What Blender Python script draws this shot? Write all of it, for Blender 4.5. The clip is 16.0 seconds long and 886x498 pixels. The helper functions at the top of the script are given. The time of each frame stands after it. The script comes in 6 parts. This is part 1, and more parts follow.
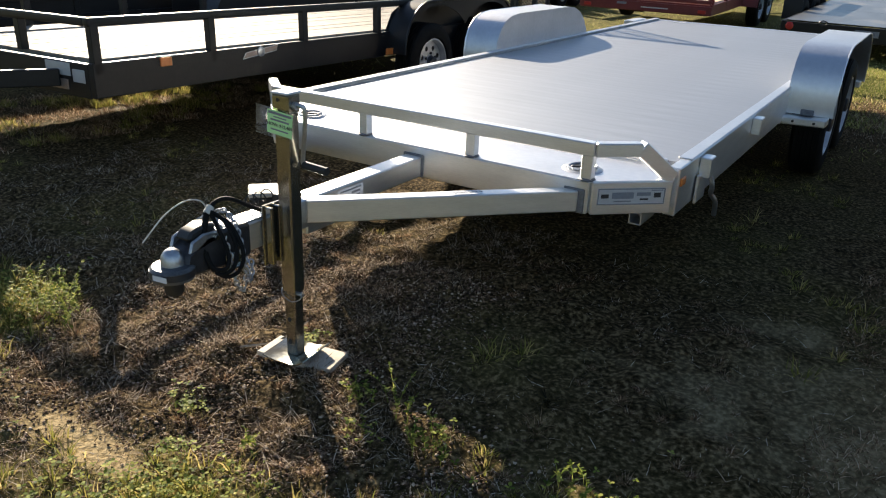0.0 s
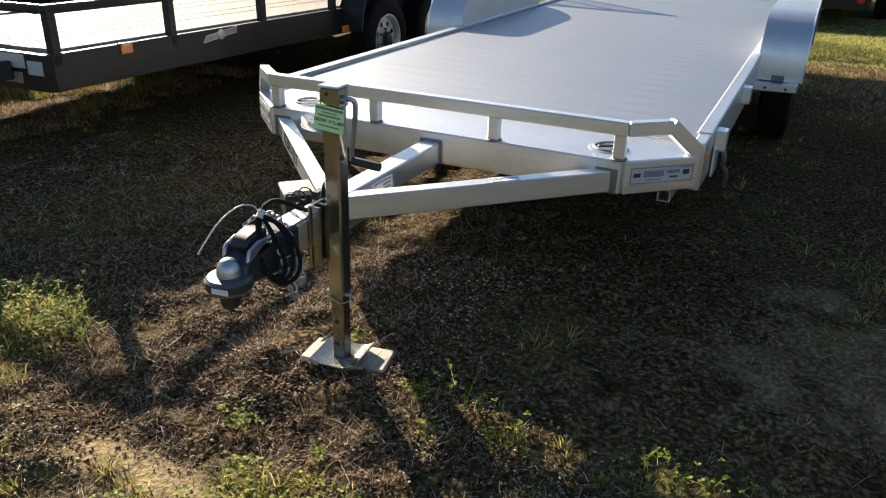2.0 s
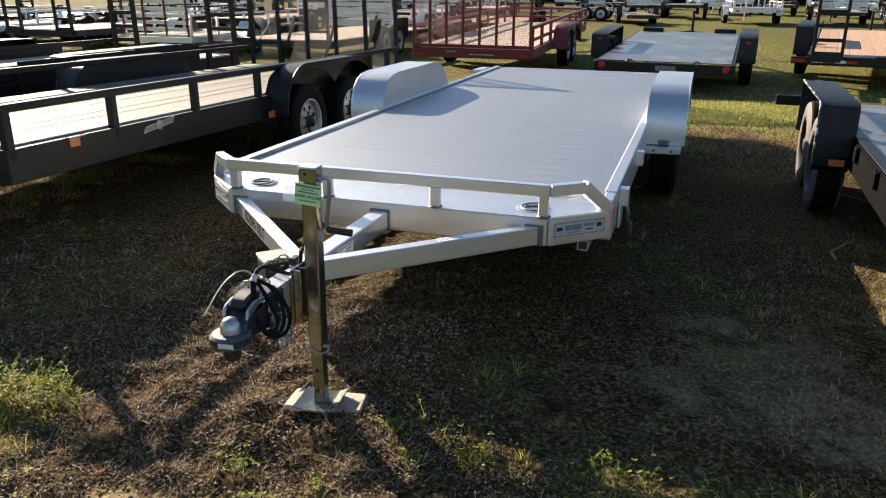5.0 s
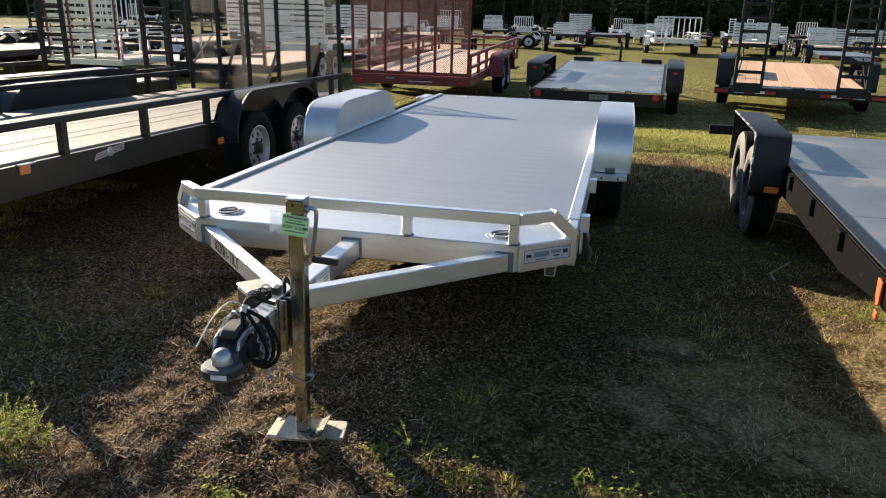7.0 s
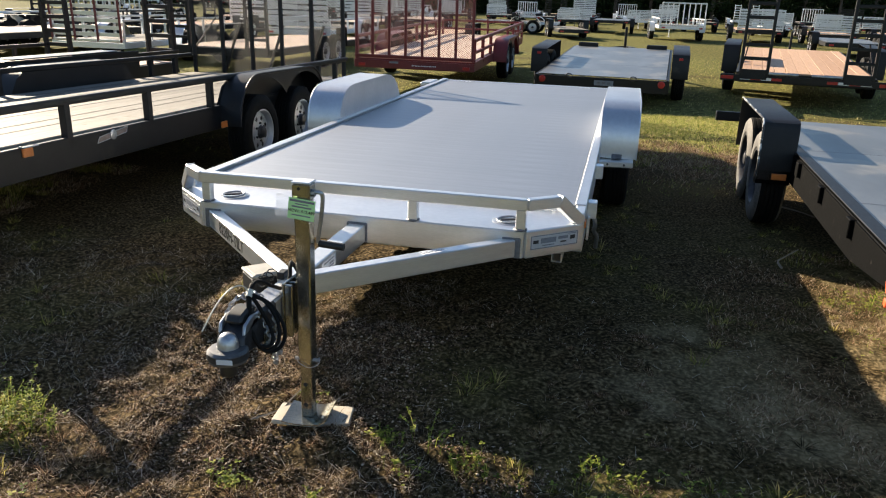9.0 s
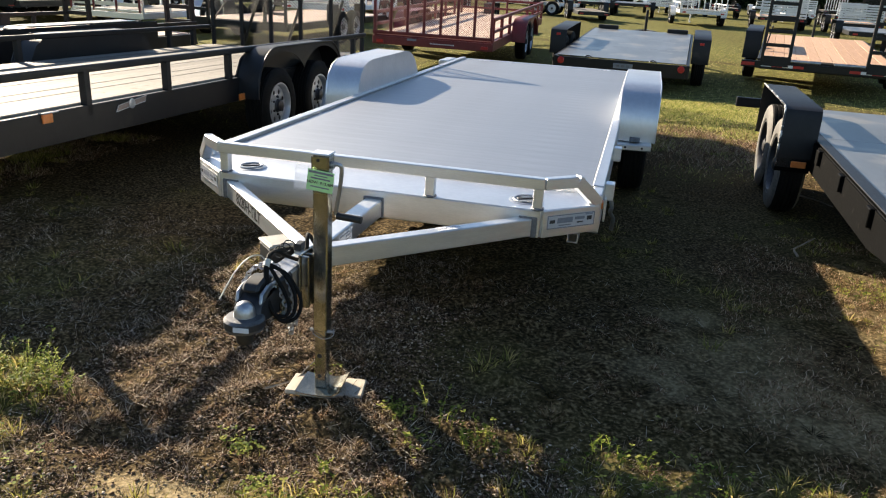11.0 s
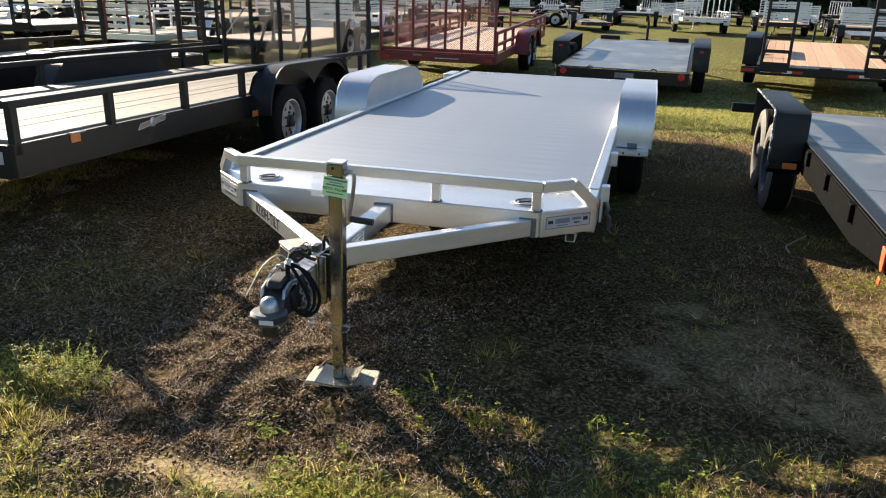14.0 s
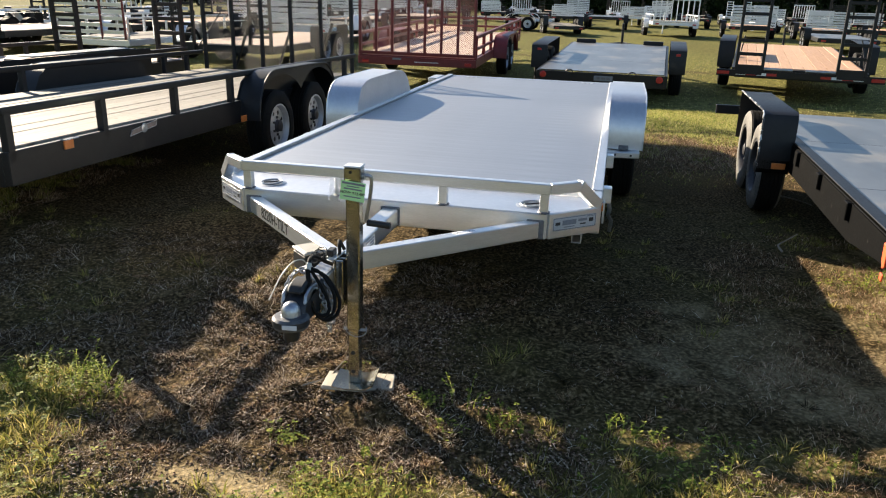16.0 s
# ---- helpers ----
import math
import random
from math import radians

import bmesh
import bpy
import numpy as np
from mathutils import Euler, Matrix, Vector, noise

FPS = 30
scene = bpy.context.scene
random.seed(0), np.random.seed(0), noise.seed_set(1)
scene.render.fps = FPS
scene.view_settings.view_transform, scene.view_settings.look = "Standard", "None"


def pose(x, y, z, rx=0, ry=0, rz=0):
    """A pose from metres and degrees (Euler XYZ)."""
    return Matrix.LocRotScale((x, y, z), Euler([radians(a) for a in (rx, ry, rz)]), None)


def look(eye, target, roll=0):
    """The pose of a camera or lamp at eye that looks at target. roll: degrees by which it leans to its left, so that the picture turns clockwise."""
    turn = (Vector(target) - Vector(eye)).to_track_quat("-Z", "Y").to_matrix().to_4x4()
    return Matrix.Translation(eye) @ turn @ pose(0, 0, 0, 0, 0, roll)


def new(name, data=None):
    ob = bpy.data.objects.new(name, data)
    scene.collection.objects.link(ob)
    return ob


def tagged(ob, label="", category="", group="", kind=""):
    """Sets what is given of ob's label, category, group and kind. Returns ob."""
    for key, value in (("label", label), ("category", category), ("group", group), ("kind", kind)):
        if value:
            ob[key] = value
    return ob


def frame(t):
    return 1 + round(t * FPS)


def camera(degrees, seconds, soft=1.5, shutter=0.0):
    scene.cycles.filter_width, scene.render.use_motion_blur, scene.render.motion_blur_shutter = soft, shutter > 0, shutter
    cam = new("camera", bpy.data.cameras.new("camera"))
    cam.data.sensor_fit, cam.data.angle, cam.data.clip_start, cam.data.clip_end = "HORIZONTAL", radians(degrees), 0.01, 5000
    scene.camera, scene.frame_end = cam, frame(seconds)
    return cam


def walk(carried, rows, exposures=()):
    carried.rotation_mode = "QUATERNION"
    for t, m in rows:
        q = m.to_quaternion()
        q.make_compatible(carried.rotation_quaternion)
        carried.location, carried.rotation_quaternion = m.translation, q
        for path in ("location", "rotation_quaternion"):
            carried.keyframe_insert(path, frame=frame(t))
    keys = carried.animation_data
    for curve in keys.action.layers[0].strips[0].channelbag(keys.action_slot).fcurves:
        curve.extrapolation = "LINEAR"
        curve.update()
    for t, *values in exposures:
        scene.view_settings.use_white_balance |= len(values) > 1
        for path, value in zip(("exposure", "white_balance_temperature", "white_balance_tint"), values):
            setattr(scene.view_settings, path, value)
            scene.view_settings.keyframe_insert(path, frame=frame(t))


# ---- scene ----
cam = camera(59.9, 16.0, 1.15)
PATH = [
    (0, (1.777, -2.821, 1.407), (0.801, -1.249, 0.647), 2.3),
    (0.5, (1.71, -2.827, 1.414), (0.748, -1.256, 0.637), 2.3),
    (1, (1.607, -2.856, 1.415), (0.673, -1.272, 0.628), 2.2),
    (1.5, (1.449, -2.898, 1.418), (0.588, -1.285, 0.608), 1.6),
    (2, (1.355, -2.959, 1.431), (0.58, -1.309, 0.609), 1.6),
    (2.5, (1.309, -3.004, 1.44), (0.578, -1.331, 0.623), 1.3),
    (3, (1.342, -3.097, 1.451), (0.629, -1.403, 0.661), 1.5),
    (3.5, (1.396, -3.251, 1.466), (0.706, -1.534, 0.707), 1.1),
    (4, (1.418, -3.342, 1.489), (0.753, -1.603, 0.76), 0.8),
    (4.5, (1.386, -3.378, 1.508), (0.755, -1.607, 0.825), 0.6),
    (6.8, (1.201, -3.548, 1.577), (0.783, -1.682, 0.991), 1.3),
    (7, (1.179, -3.539, 1.568), (0.767, -1.671, 0.984), 1.6),
    (7.5, (1.175, -3.531, 1.564), (0.772, -1.664, 0.97), 1.9),
    (8, (1.168, -3.536, 1.562), (0.762, -1.673, 0.957), 1.9),
    (8.5, (1.166, -3.532, 1.559), (0.757, -1.673, 0.945), 1.8),
    (9, (1.154, -3.519, 1.555), (0.741, -1.663, 0.937), 1.9),
    (11.5, (1.136, -3.541, 1.536), (0.697, -1.709, 0.864), 3.6),
    (12, (1.177, -3.593, 1.542), (0.736, -1.76, 0.875), 3.7),
    (12.5, (1.215, -3.69, 1.554), (0.764, -1.854, 0.899), 2.8),
    (13, (1.249, -3.749, 1.554), (0.786, -1.913, 0.908), 2.4),
    (13.5, (1.261, -3.776, 1.561), (0.795, -1.941, 0.917), 2.0),
    (14, (1.215, -3.773, 1.569), (0.751, -1.935, 0.932), 1.9),
    (14.5, (1.146, -3.781, 1.575), (0.712, -1.933, 0.943), 1.6),
    (15, (1.091, -3.799, 1.565), (0.675, -1.947, 0.934), 1.6),
    (15.5, (1.064, -3.814, 1.565), (0.665, -1.959, 0.932), 1.8),
    (16, (1.047, -3.826, 1.562), (0.652, -1.968, 0.937), 1.8),
]
walk(cam, [(t, look(eye, target, roll)) for t, eye, target, roll in PATH], [(0.0, 1.46, 6450, 10.5), (4.0, 1.46, 6450, 10.5), (7.0, 1.53, 6450, 10.5), (9.0, 1.53, 6450, 10.5), (12.0, 1.68, 6450, 10.5), (16.0, 1.66, 6450, 10.5)])

# ---- light ----
SUN_EL, SUN_AZ = math.atan2(1.0, math.hypot(2.10, 1.52)), math.atan2(-2.10, 1.52)
world = bpy.data.worlds.new("sky")
scene.world = world
world.use_nodes = True
wn = world.node_tree
sky = wn.nodes.new("ShaderNodeTexSky")
sky.sky_type, sky.sun_disc = "NISHITA", False
sky.sun_elevation, sky.sun_rotation = SUN_EL, SUN_AZ
sky.air_density, sky.dust_density, sky.ozone_density = 1.0, 0.45, 2.2
wn.links.new(sky.outputs[0], wn.nodes["Background"].inputs[0])
wn.nodes["Background"].inputs[1].default_value = 0.056
sun = new("sun", bpy.data.lights.new("sun", "SUN"))
sun.data.energy, sun.data.angle, sun.data.color = 5.0, radians(0.55), (1.0, 0.86, 0.66)
sun.matrix_world = look((-21.0, 15.2, 10.0), (0, 0, 0))


# ---- materials ----
def nodes_of(name):
    m = bpy.data.materials.new(name)
    m.use_nodes = True
    return m, m.node_tree.nodes, m.node_tree.links, m.node_tree.nodes["Principled BSDF"]


def ramp(n, stops):
    r = n.new("ShaderNodeValToRGB")
    while len(r.color_ramp.elements) < len(stops):
        r.color_ramp.elements.new(0.5)
    for e, (p, c) in zip(r.color_ramp.elements, stops):
        e.position, e.color = p, (*c, 1.0)
    return r


def noise_tex(n, l, scale, detail=4.0, stretch=None, coord="Object"):
    tc = n.new("ShaderNodeTexCoord")
    t = n.new("ShaderNodeTexNoise")
    t.inputs["Scale"].default_value, t.inputs["Detail"].default_value = scale, detail
    out = tc.outputs[coord]
    if stretch:
        mp = n.new("ShaderNodeMapping")
        mp.inputs["Scale"].default_value = stretch
        l.new(out, mp.inputs[0])
        out = mp.outputs[0]
    l.new(out, t.inputs["Vector"])
    return t


def bump(n, l, bs, height, strength, dist):
    b = n.new("ShaderNodeBump")
    b.inputs["Strength"].default_value, b.inputs["Distance"].default_value = strength, dist
    l.new(height, b.inputs["Height"])
    l.new(b.outputs[0], bs.inputs["Normal"])
    return b


def surface(name, dark, light, scale=8.0, rough=(0.5, 0.7), metal=0.0, stretch=None, relief=0.15, dist=0.002, spots=None, piece=0.0, spec=0.5):
    """A worn surface: two colours mixed by coarse and fine grain, gloss that follows the grain, fine relief and optional stains."""
    m, n, l, bs = nodes_of(name)
    coarse, fine = noise_tex(n, l, scale, 3.0, stretch), noise_tex(n, l, scale * 9.0, 5.0, stretch)
    mix = n.new("ShaderNodeMath")
    mix.operation = "MULTIPLY_ADD"
    mix.inputs[1].default_value = 0.45
    l.new(fine.outputs[0], mix.inputs[0])
    half = n.new("ShaderNodeMath")
    half.operation = "MULTIPLY"
    half.inputs[1].default_value = 0.55
    l.new(coarse.outputs[0], half.inputs[0])
    l.new(half.outputs[0], mix.inputs[2])
    value = mix.outputs[0]
    if piece:
        info = n.new("ShaderNodeObjectInfo")
        add = n.new("ShaderNodeMath")
        add.operation = "MULTIPLY_ADD"
        add.inputs[1].default_value = piece
        l.new(info.outputs["Random"], add.inputs[0])
        sub = n.new("ShaderNodeMath")
        sub.operation = "SUBTRACT"
        sub.inputs[1].default_value = piece / 2
        l.new(value, sub.inputs[0])
        l.new(sub.outputs[0], add.inputs[2])
        value = add.outputs[0]
    r = ramp(n, [(0.3, dark), (0.7, light)])
    l.new(value, r.inputs[0])
    colour = r.outputs[0]
    if spots:
        sc, at, col = spots
        st = noise_tex(n, l, sc, 6.0)
        sr = ramp(n, [(at, (0, 0, 0)), (at + 0.08, (1, 1, 1))])
        l.new(st.outputs[0], sr.inputs[0])
        mx = n.new("ShaderNodeMix")
        mx.data_type = "RGBA"
        l.new(sr.outputs[0], mx.inputs[0])
        l.new(colour, mx.inputs[6])
        mx.inputs[7].default_value = (*col, 1)
        colour = mx.outputs[2]
    l.new(colour, bs.inputs["Base Color"])
    rr = n.new("ShaderNodeMapRange")
    rr.inputs["To Min"].default_value, rr.inputs["To Max"].default_value = rough
    l.new(fine.outputs[0], rr.inputs[0])
    l.new(rr.outputs[0], bs.inputs["Roughness"])
    bs.inputs["Metallic"].default_value = metal
    bs.inputs["Specular IOR Level"].default_value = spec
    if relief:
        bump(n, l, bs, fine.outputs[0], relief, dist)
    return m


def leafy(name, stops, translucent=0.4):
    """Leaves and blades: a colour for every blade by chance, and light that shines through."""
    m, n, l, bs = nodes_of(name)
    g = n.new("ShaderNodeNewGeometry")
    r = ramp(n, stops)
    l.new(g.outputs["Random Per Island"], r.inputs[0])
    l.new(r.outputs[0], bs.inputs["Base Color"])
    bs.inputs["Roughness"].default_value = 0.6
    bs.inputs["Specular IOR Level"].default_value = 0.08
    tr = n.new("ShaderNodeBsdfTranslucent")
    l.new(r.outputs[0], tr.inputs[0])
    mx = n.new("ShaderNodeMixShader")
    mx.inputs[0].default_value = translucent
    l.new(bs.outputs[0], mx.inputs[1])
    l.new(tr.outputs[0], mx.inputs[2])
    l.new(mx.outputs[0], n["Material Output"].inputs[0])
    return m


ALU = surface("brushed_aluminium", (0.70, 0.705, 0.71), (0.86, 0.865, 0.87), 5.0, (0.32, 0.50), 1.0, (1, 1, 6), 0.05, 0.0006)
ALU_DECK = surface("extruded_aluminium_plank", (0.340, 0.354, 0.382), (0.440, 0.454, 0.482), 2.2, (0.42, 0.55), 1.0, (1, 9, 1), 0.06, 0.0006, (42.0, 0.735, (0.16, 0.155, 0.15)), piece=0.06)
ALU_SHEET = surface("aluminium_sheet", (0.62, 0.62, 0.63), (0.76, 0.76, 0.77), 4.0, (0.34, 0.48), 1.0, None, 0.04, 0.0006)
WELD = surface("grey_weld_bead", (0.10, 0.10, 0.11), (0.28, 0.28, 0.29), 60.0, (0.5, 0.7), 0.6, None, 0.5, 0.002)
ZINC = surface("zinc_plated_steel", (0.27, 0.265, 0.225), (0.46, 0.445, 0.385), 7.0, (0.12, 0.27), 0.95, None, 0.1, 0.0008)
STEEL = surface("bare_grey_steel", (0.30, 0.31, 0.33), (0.55, 0.56, 0.58), 14.0, (0.28, 0.5), 0.9, None, 0.15, 0.001)
CHAIN = surface("zinc_chain", (0.30, 0.30, 0.31), (0.58, 0.58, 0.60), 30.0, (0.3, 0.5), 0.9, None, 0.2, 0.001)
BADGE = surface("bronzed_badge", (0.22, 0.17, 0.15), (0.40, 0.33, 0.30), 20.0, (0.3, 0.5), 0.6, None, 0.1, 0.001)
LIP = surface("worn_grey_casting", (0.07, 0.072, 0.076), (0.19, 0.19, 0.195), 18.0, (0.35, 0.55), 0.5, None, 0.3, 0.001)
CAST = surface("dark_cast_steel", (0.022, 0.022, 0.025), (0.06, 0.06, 0.066), 25.0, (0.35, 0.55), 0.4, None, 0.3, 0.001)
BLACK = surface("black_gloss_paint", (0.007, 0.007, 0.008), (0.016, 0.016, 0.017), 6.0, (0.34, 0.52), 0.0, None, 0.12, 0.001, (3.0, 0.68, (0.03, 0.026, 0.022)), spec=0.3)
MATT = surface("matt_black_mesh", (0.008, 0.008, 0.008), (0.018, 0.018, 0.018), 20.0, (0.6, 0.8), 0.0, None, 0.0, spec=0.15)
RED_MATT = surface("dull_red_mesh", (0.10, 0.016, 0.018), (0.17, 0.03, 0.03), 20.0, (0.6, 0.8), 0.0, None, 0.0, spec=0.15)
BLACK_WORN = surface("worn_black_paint", (0.0015, 0.0015, 0.0016), (0.0032, 0.0031, 0.003), 9.0, (0.5, 0.75), 0.0, None, 0.25, 0.002, (17.0, 0.66, (0.022, 0.020, 0.018)), spec=0.05)
CHIPPED = surface("chipped_paint_edge", (0.02, 0.02, 0.02), (0.05, 0.05, 0.05), 9.0, (0.3, 0.5), 0.0, None, 0.4, 0.004, (26.0, 0.50, (0.75, 0.75, 0.74)), spec=0.6)
PLASTIC = surface("black_plastic", (0.012, 0.012, 0.012), (0.025, 0.025, 0.025), 30.0, (0.4, 0.6), 0.0, None, 0.1, 0.0008)
RUBBER = surface("black_rubber", (0.005, 0.005, 0.005), (0.012, 0.0115, 0.011), 18.0, (0.6, 0.85), 0.0, None, 0.3, 0.002, spec=0.14)
DUSTY_TYRE = surface("dusty_tyre_rubber", (0.03, 0.03, 0.028), (0.20, 0.185, 0.165), 5.0, (0.7, 0.9), 0.0, None, 0.3, 0.002)
RIM = surface("silver_painted_rim", (0.45, 0.46, 0.48), (0.62, 0.63, 0.65), 12.0, (0.3, 0.45), 0.5, None, 0.05, 0.001)
RED = surface("red_oxide_paint", (0.11, 0.016, 0.018), (0.20, 0.03, 0.032), 7.0, (0.35, 0.55), 0.0, None, 0.15, 0.001)
WHITE = surface("white_paint", (0.66, 0.67, 0.68), (0.82, 0.82, 0.82), 5.0, (0.35, 0.5), 0.0, None, 0.08, 0.001)
PALLET = surface("pale_new_board", (0.36, 0.315, 0.245), (0.56, 0.50, 0.41), 7.0, (0.6, 0.8), 0.0, (6, 1, 6), 0.25, 0.002, (9.0, 0.66, (0.28, 0.20, 0.12)), 0.16)
PINE = surface("treated_pine_plank", (0.13, 0.115, 0.095), (0.27, 0.245, 0.21), 3.0, (0.6, 0.8), 0.0, (8, 0.7, 8), 0.35, 0.003, (5.0, 0.61, (0.13, 0.105, 0.08)), 0.4, spec=0.15)
CEDAR = surface("orange_pine_plank", (0.42, 0.245, 0.145), (0.60, 0.385, 0.25), 3.0, (0.55, 0.75), 0.0, (8, 0.7, 8), 0.2, 0.002, None, 0.22)
PINKWOOD = surface("faded_plank", (0.50, 0.36, 0.27), (0.68, 0.52, 0.42), 3.0, (0.6, 0.8), 0.0, (8, 0.7, 8), 0.2, 0.002, None, 0.22)
PLATE = surface("grey_steel_deck_plate", (0.15, 0.155, 0.16), (0.32, 0.325, 0.33), 2.5, (0.26, 0.46), 0.6, (1, 0.35, 1), 0.2, 0.002, (1.6, 0.55, (0.38, 0.345, 0.30)), 0.12)
AMBER = surface("amber_lens", (0.60, 0.16, 0.03), (0.75, 0.24, 0.06), 40.0, (0.25, 0.4), 0.0, None, 0.1, 0.001)
REDLENS = surface("red_lens", (0.35, 0.015, 0.015), (0.5, 0.03, 0.025), 40.0, (0.25, 0.4), 0.0, None, 0.1, 0.001)
LID = surface("tan_grey_plastic", (0.36, 0.34, 0.29), (0.48, 0.455, 0.40), 14.0, (0.45, 0.6), 0.0, None, 0.1, 0.001)
ORANGE = surface("orange_paint", (0.66, 0.085, 0.025), (0.80, 0.13, 0.04), 12.0, (0.4, 0.5))
GREEN_PAPER = surface("green_paper_tag", (0.50, 0.84, 0.38), (0.58, 0.92, 0.47), 8.0, (0.5, 0.6), 0.0, None, 0.0)
LABEL_WHITE = surface("white_label_film", (0.62, 0.64, 0.68), (0.74, 0.76, 0.80), 15.0, (0.35, 0.5), 0.0, None, 0.0)
LABEL_SILVER = surface("silver_label_film", (0.44, 0.45, 0.47), (0.56, 0.57, 0.59), 15.0, (0.35, 0.5), 0.3, None, 0.0)
INK = surface("black_ink", (0.012, 0.012, 0.012), (0.03, 0.03, 0.03), 30.0, (0.5, 0.6), 0.0, None, 0.0)
GREY_INK = surface("grey_ink", (0.16, 0.17, 0.2), (0.24, 0.25, 0.28), 60.0, (0.5, 0.6), 0.0, None, 0.0)
TAPE_WHITE = surface("white_reflective_tape", (0.7, 0.7, 0.7), (0.85, 0.85, 0.85), 20.0, (0.3, 0.4), 0.0, None, 0.0)
PALE_WIRE = surface("pale_cable_sheath", (0.5, 0.48, 0.42), (0.66, 0.64, 0.58), 30.0, (0.45, 0.6), 0.0, None, 0.0)
TWIG = surface("bleached_stick", (0.20, 0.16, 0.12), (0.42, 0.35, 0.27), 12.0, (0.7, 0.9), 0.0, (1, 1, 0.3), 0.3, 0.001)
BARK = surface("pine_bark", (0.05, 0.038, 0.03), (0.14, 0.10, 0.075), 4.0, (0.8, 0.95), 0.0, (1, 1, 0.25), 0.6, 0.03)
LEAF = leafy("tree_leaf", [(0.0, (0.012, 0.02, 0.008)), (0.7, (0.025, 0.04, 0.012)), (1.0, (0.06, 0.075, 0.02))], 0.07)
GRASS = leafy("green_grass_blade", [(0.0, (0.085, 0.095, 0.022)), (0.45, (0.24, 0.235, 0.055)), (0.75, (0.42, 0.35, 0.11)), (1.0, (0.62, 0.48, 0.21))], 0.5)
LAWN = leafy("short_lawn_blade", [(0.0, (0.15, 0.18, 0.045)), (0.45, (0.37, 0.39, 0.10)), (0.75, (0.56, 0.50, 0.18)), (1.0, (0.66, 0.53, 0.27))], 0.45)
RED_STRAW = leafy("reddish_dead_grass", [(0.0, (0.05, 0.028, 0.015)), (0.45, (0.19, 0.11, 0.06)), (0.78, (0.52, 0.35, 0.22)), (1.0, (0.84, 0.68, 0.50))], 0.35)
# darker counterpart of STRAW, with the trailers' shade put into its colour
SHADE_STRAW = leafy("shade_darkened_grass", [(0.0, (0.016, 0.013, 0.006)), (0.6, (0.045, 0.036, 0.014)), (0.9, (0.078, 0.061, 0.025)), (1.0, (0.13, 0.103, 0.045))], 0.25)
STRAW = leafy("dry_grass_blade", [(0.0, (0.020, 0.014, 0.010)), (0.50, (0.080, 0.055, 0.035)), (0.72, (0.42, 0.315, 0.225)), (1.0, (0.90, 0.785, 0.64))], 0.35)
CRUMB = leafy("soil_crumb", [(0.0, (0.026, 0.017, 0.011)), (0.5, (0.125, 0.078, 0.048)), (0.82, (0.33, 0.225, 0.15)), (1.0, (0.66, 0.54, 0.41))], 0.0)
CLOVER = leafy("clover_leaf", [(0.0, (0.05, 0.085, 0.015)), (0.5, (0.20, 0.26, 0.045)), (0.8, (0.40, 0.43, 0.085)), (1.0, (0.60, 0.56, 0.16))], 0.5)

# clear sleeve: thin film, mostly seen through
SLEEVE, sn, sl, sb = nodes_of("clear_plastic_sleeve")
sb.inputs["Base Color"].default_value = (0.95, 0.97, 0.98, 1)
sb.inputs["Roughness"].default_value = 0.12
sb.inputs["Transmission Weight"].default_value = 1.0
sb.inputs["IOR"].default_value = 1.1
sb.inputs["Alpha"].default_value = 0.35


# ---- mesh helpers ----
def finish(bm, name, mat, smooth=35.0):
    me = bpy.data.meshes.new(name)
    bm.to_mesh(me)
    bm.free()
    me.materials.append(mat)
    if smooth:
        me.shade_smooth()
        me.set_sharp_from_angle(angle=radians(smooth))
    return me


def part(name, bm, material, parent, label="", m=None):
    """One mesh object under a thing or a part. bm may be a bmesh or a mesh that several parts share."""
    me = bm if isinstance(bm, bpy.types.Mesh) else finish(bm, name, material)
    ob = new(name, me)
    ob.parent = parent
    if m is not None:
        ob.matrix_basis = m
    return tagged(ob, label)


def thing(name, label, category, m=None, group="", kind=""):
    ob = new(name)
    ob.empty_display_size = 0.1
    if m is not None:
        ob.matrix_basis = m
    return tagged(ob, label, category, group, kind)


def merge(bm, other):
    me = bpy.data.meshes.new("tmp")
    other.to_mesh(me)
    other.free()
    bm.from_mesh(me)
    bpy.data.meshes.remove(me)
    return bm


def box(bm, c, s, bevel=0.0, m=None, seg=1):
    """A box of size s round the middle c, with bevelled edges."""
    b = bmesh.new()
    bmesh.ops.create_cube(b, size=1.0)
    bmesh.ops.scale(b, vec=s, verts=b.verts)
    if bevel:
        bmesh.ops.bevel(b, geom=b.edges[:], offset=min(bevel, 0.45 * min(s)), segments=seg, affect="EDGES", profile=0.6)
    bmesh.ops.translate(b, vec=c, verts=b.verts)
    if m is not None:
        bmesh.ops.transform(b, matrix=m, verts=b.verts)
    return merge(bm, b)


def beam(bm, a, b, w, h, bevel=0.004, up=(0, 0, 1)):
    """A bar of width w and height h from a to b."""
    a, b = Vector(a), Vector(b)
    y = (b - a).normalized()
    x = y.cross(Vector(up)).normalized()
    z = x.cross(y)
    m = Matrix((x, y, z)).transposed().to_4x4()
    m.translation = (a + b) / 2
    return box(bm, (0, 0, 0), (w, (b - a).length, h), bevel, m)


def one(fn, *args, **kw):
    """A fresh bmesh filled by one of the shape functions."""
    return fn(bmesh.new(), *args, **kw)


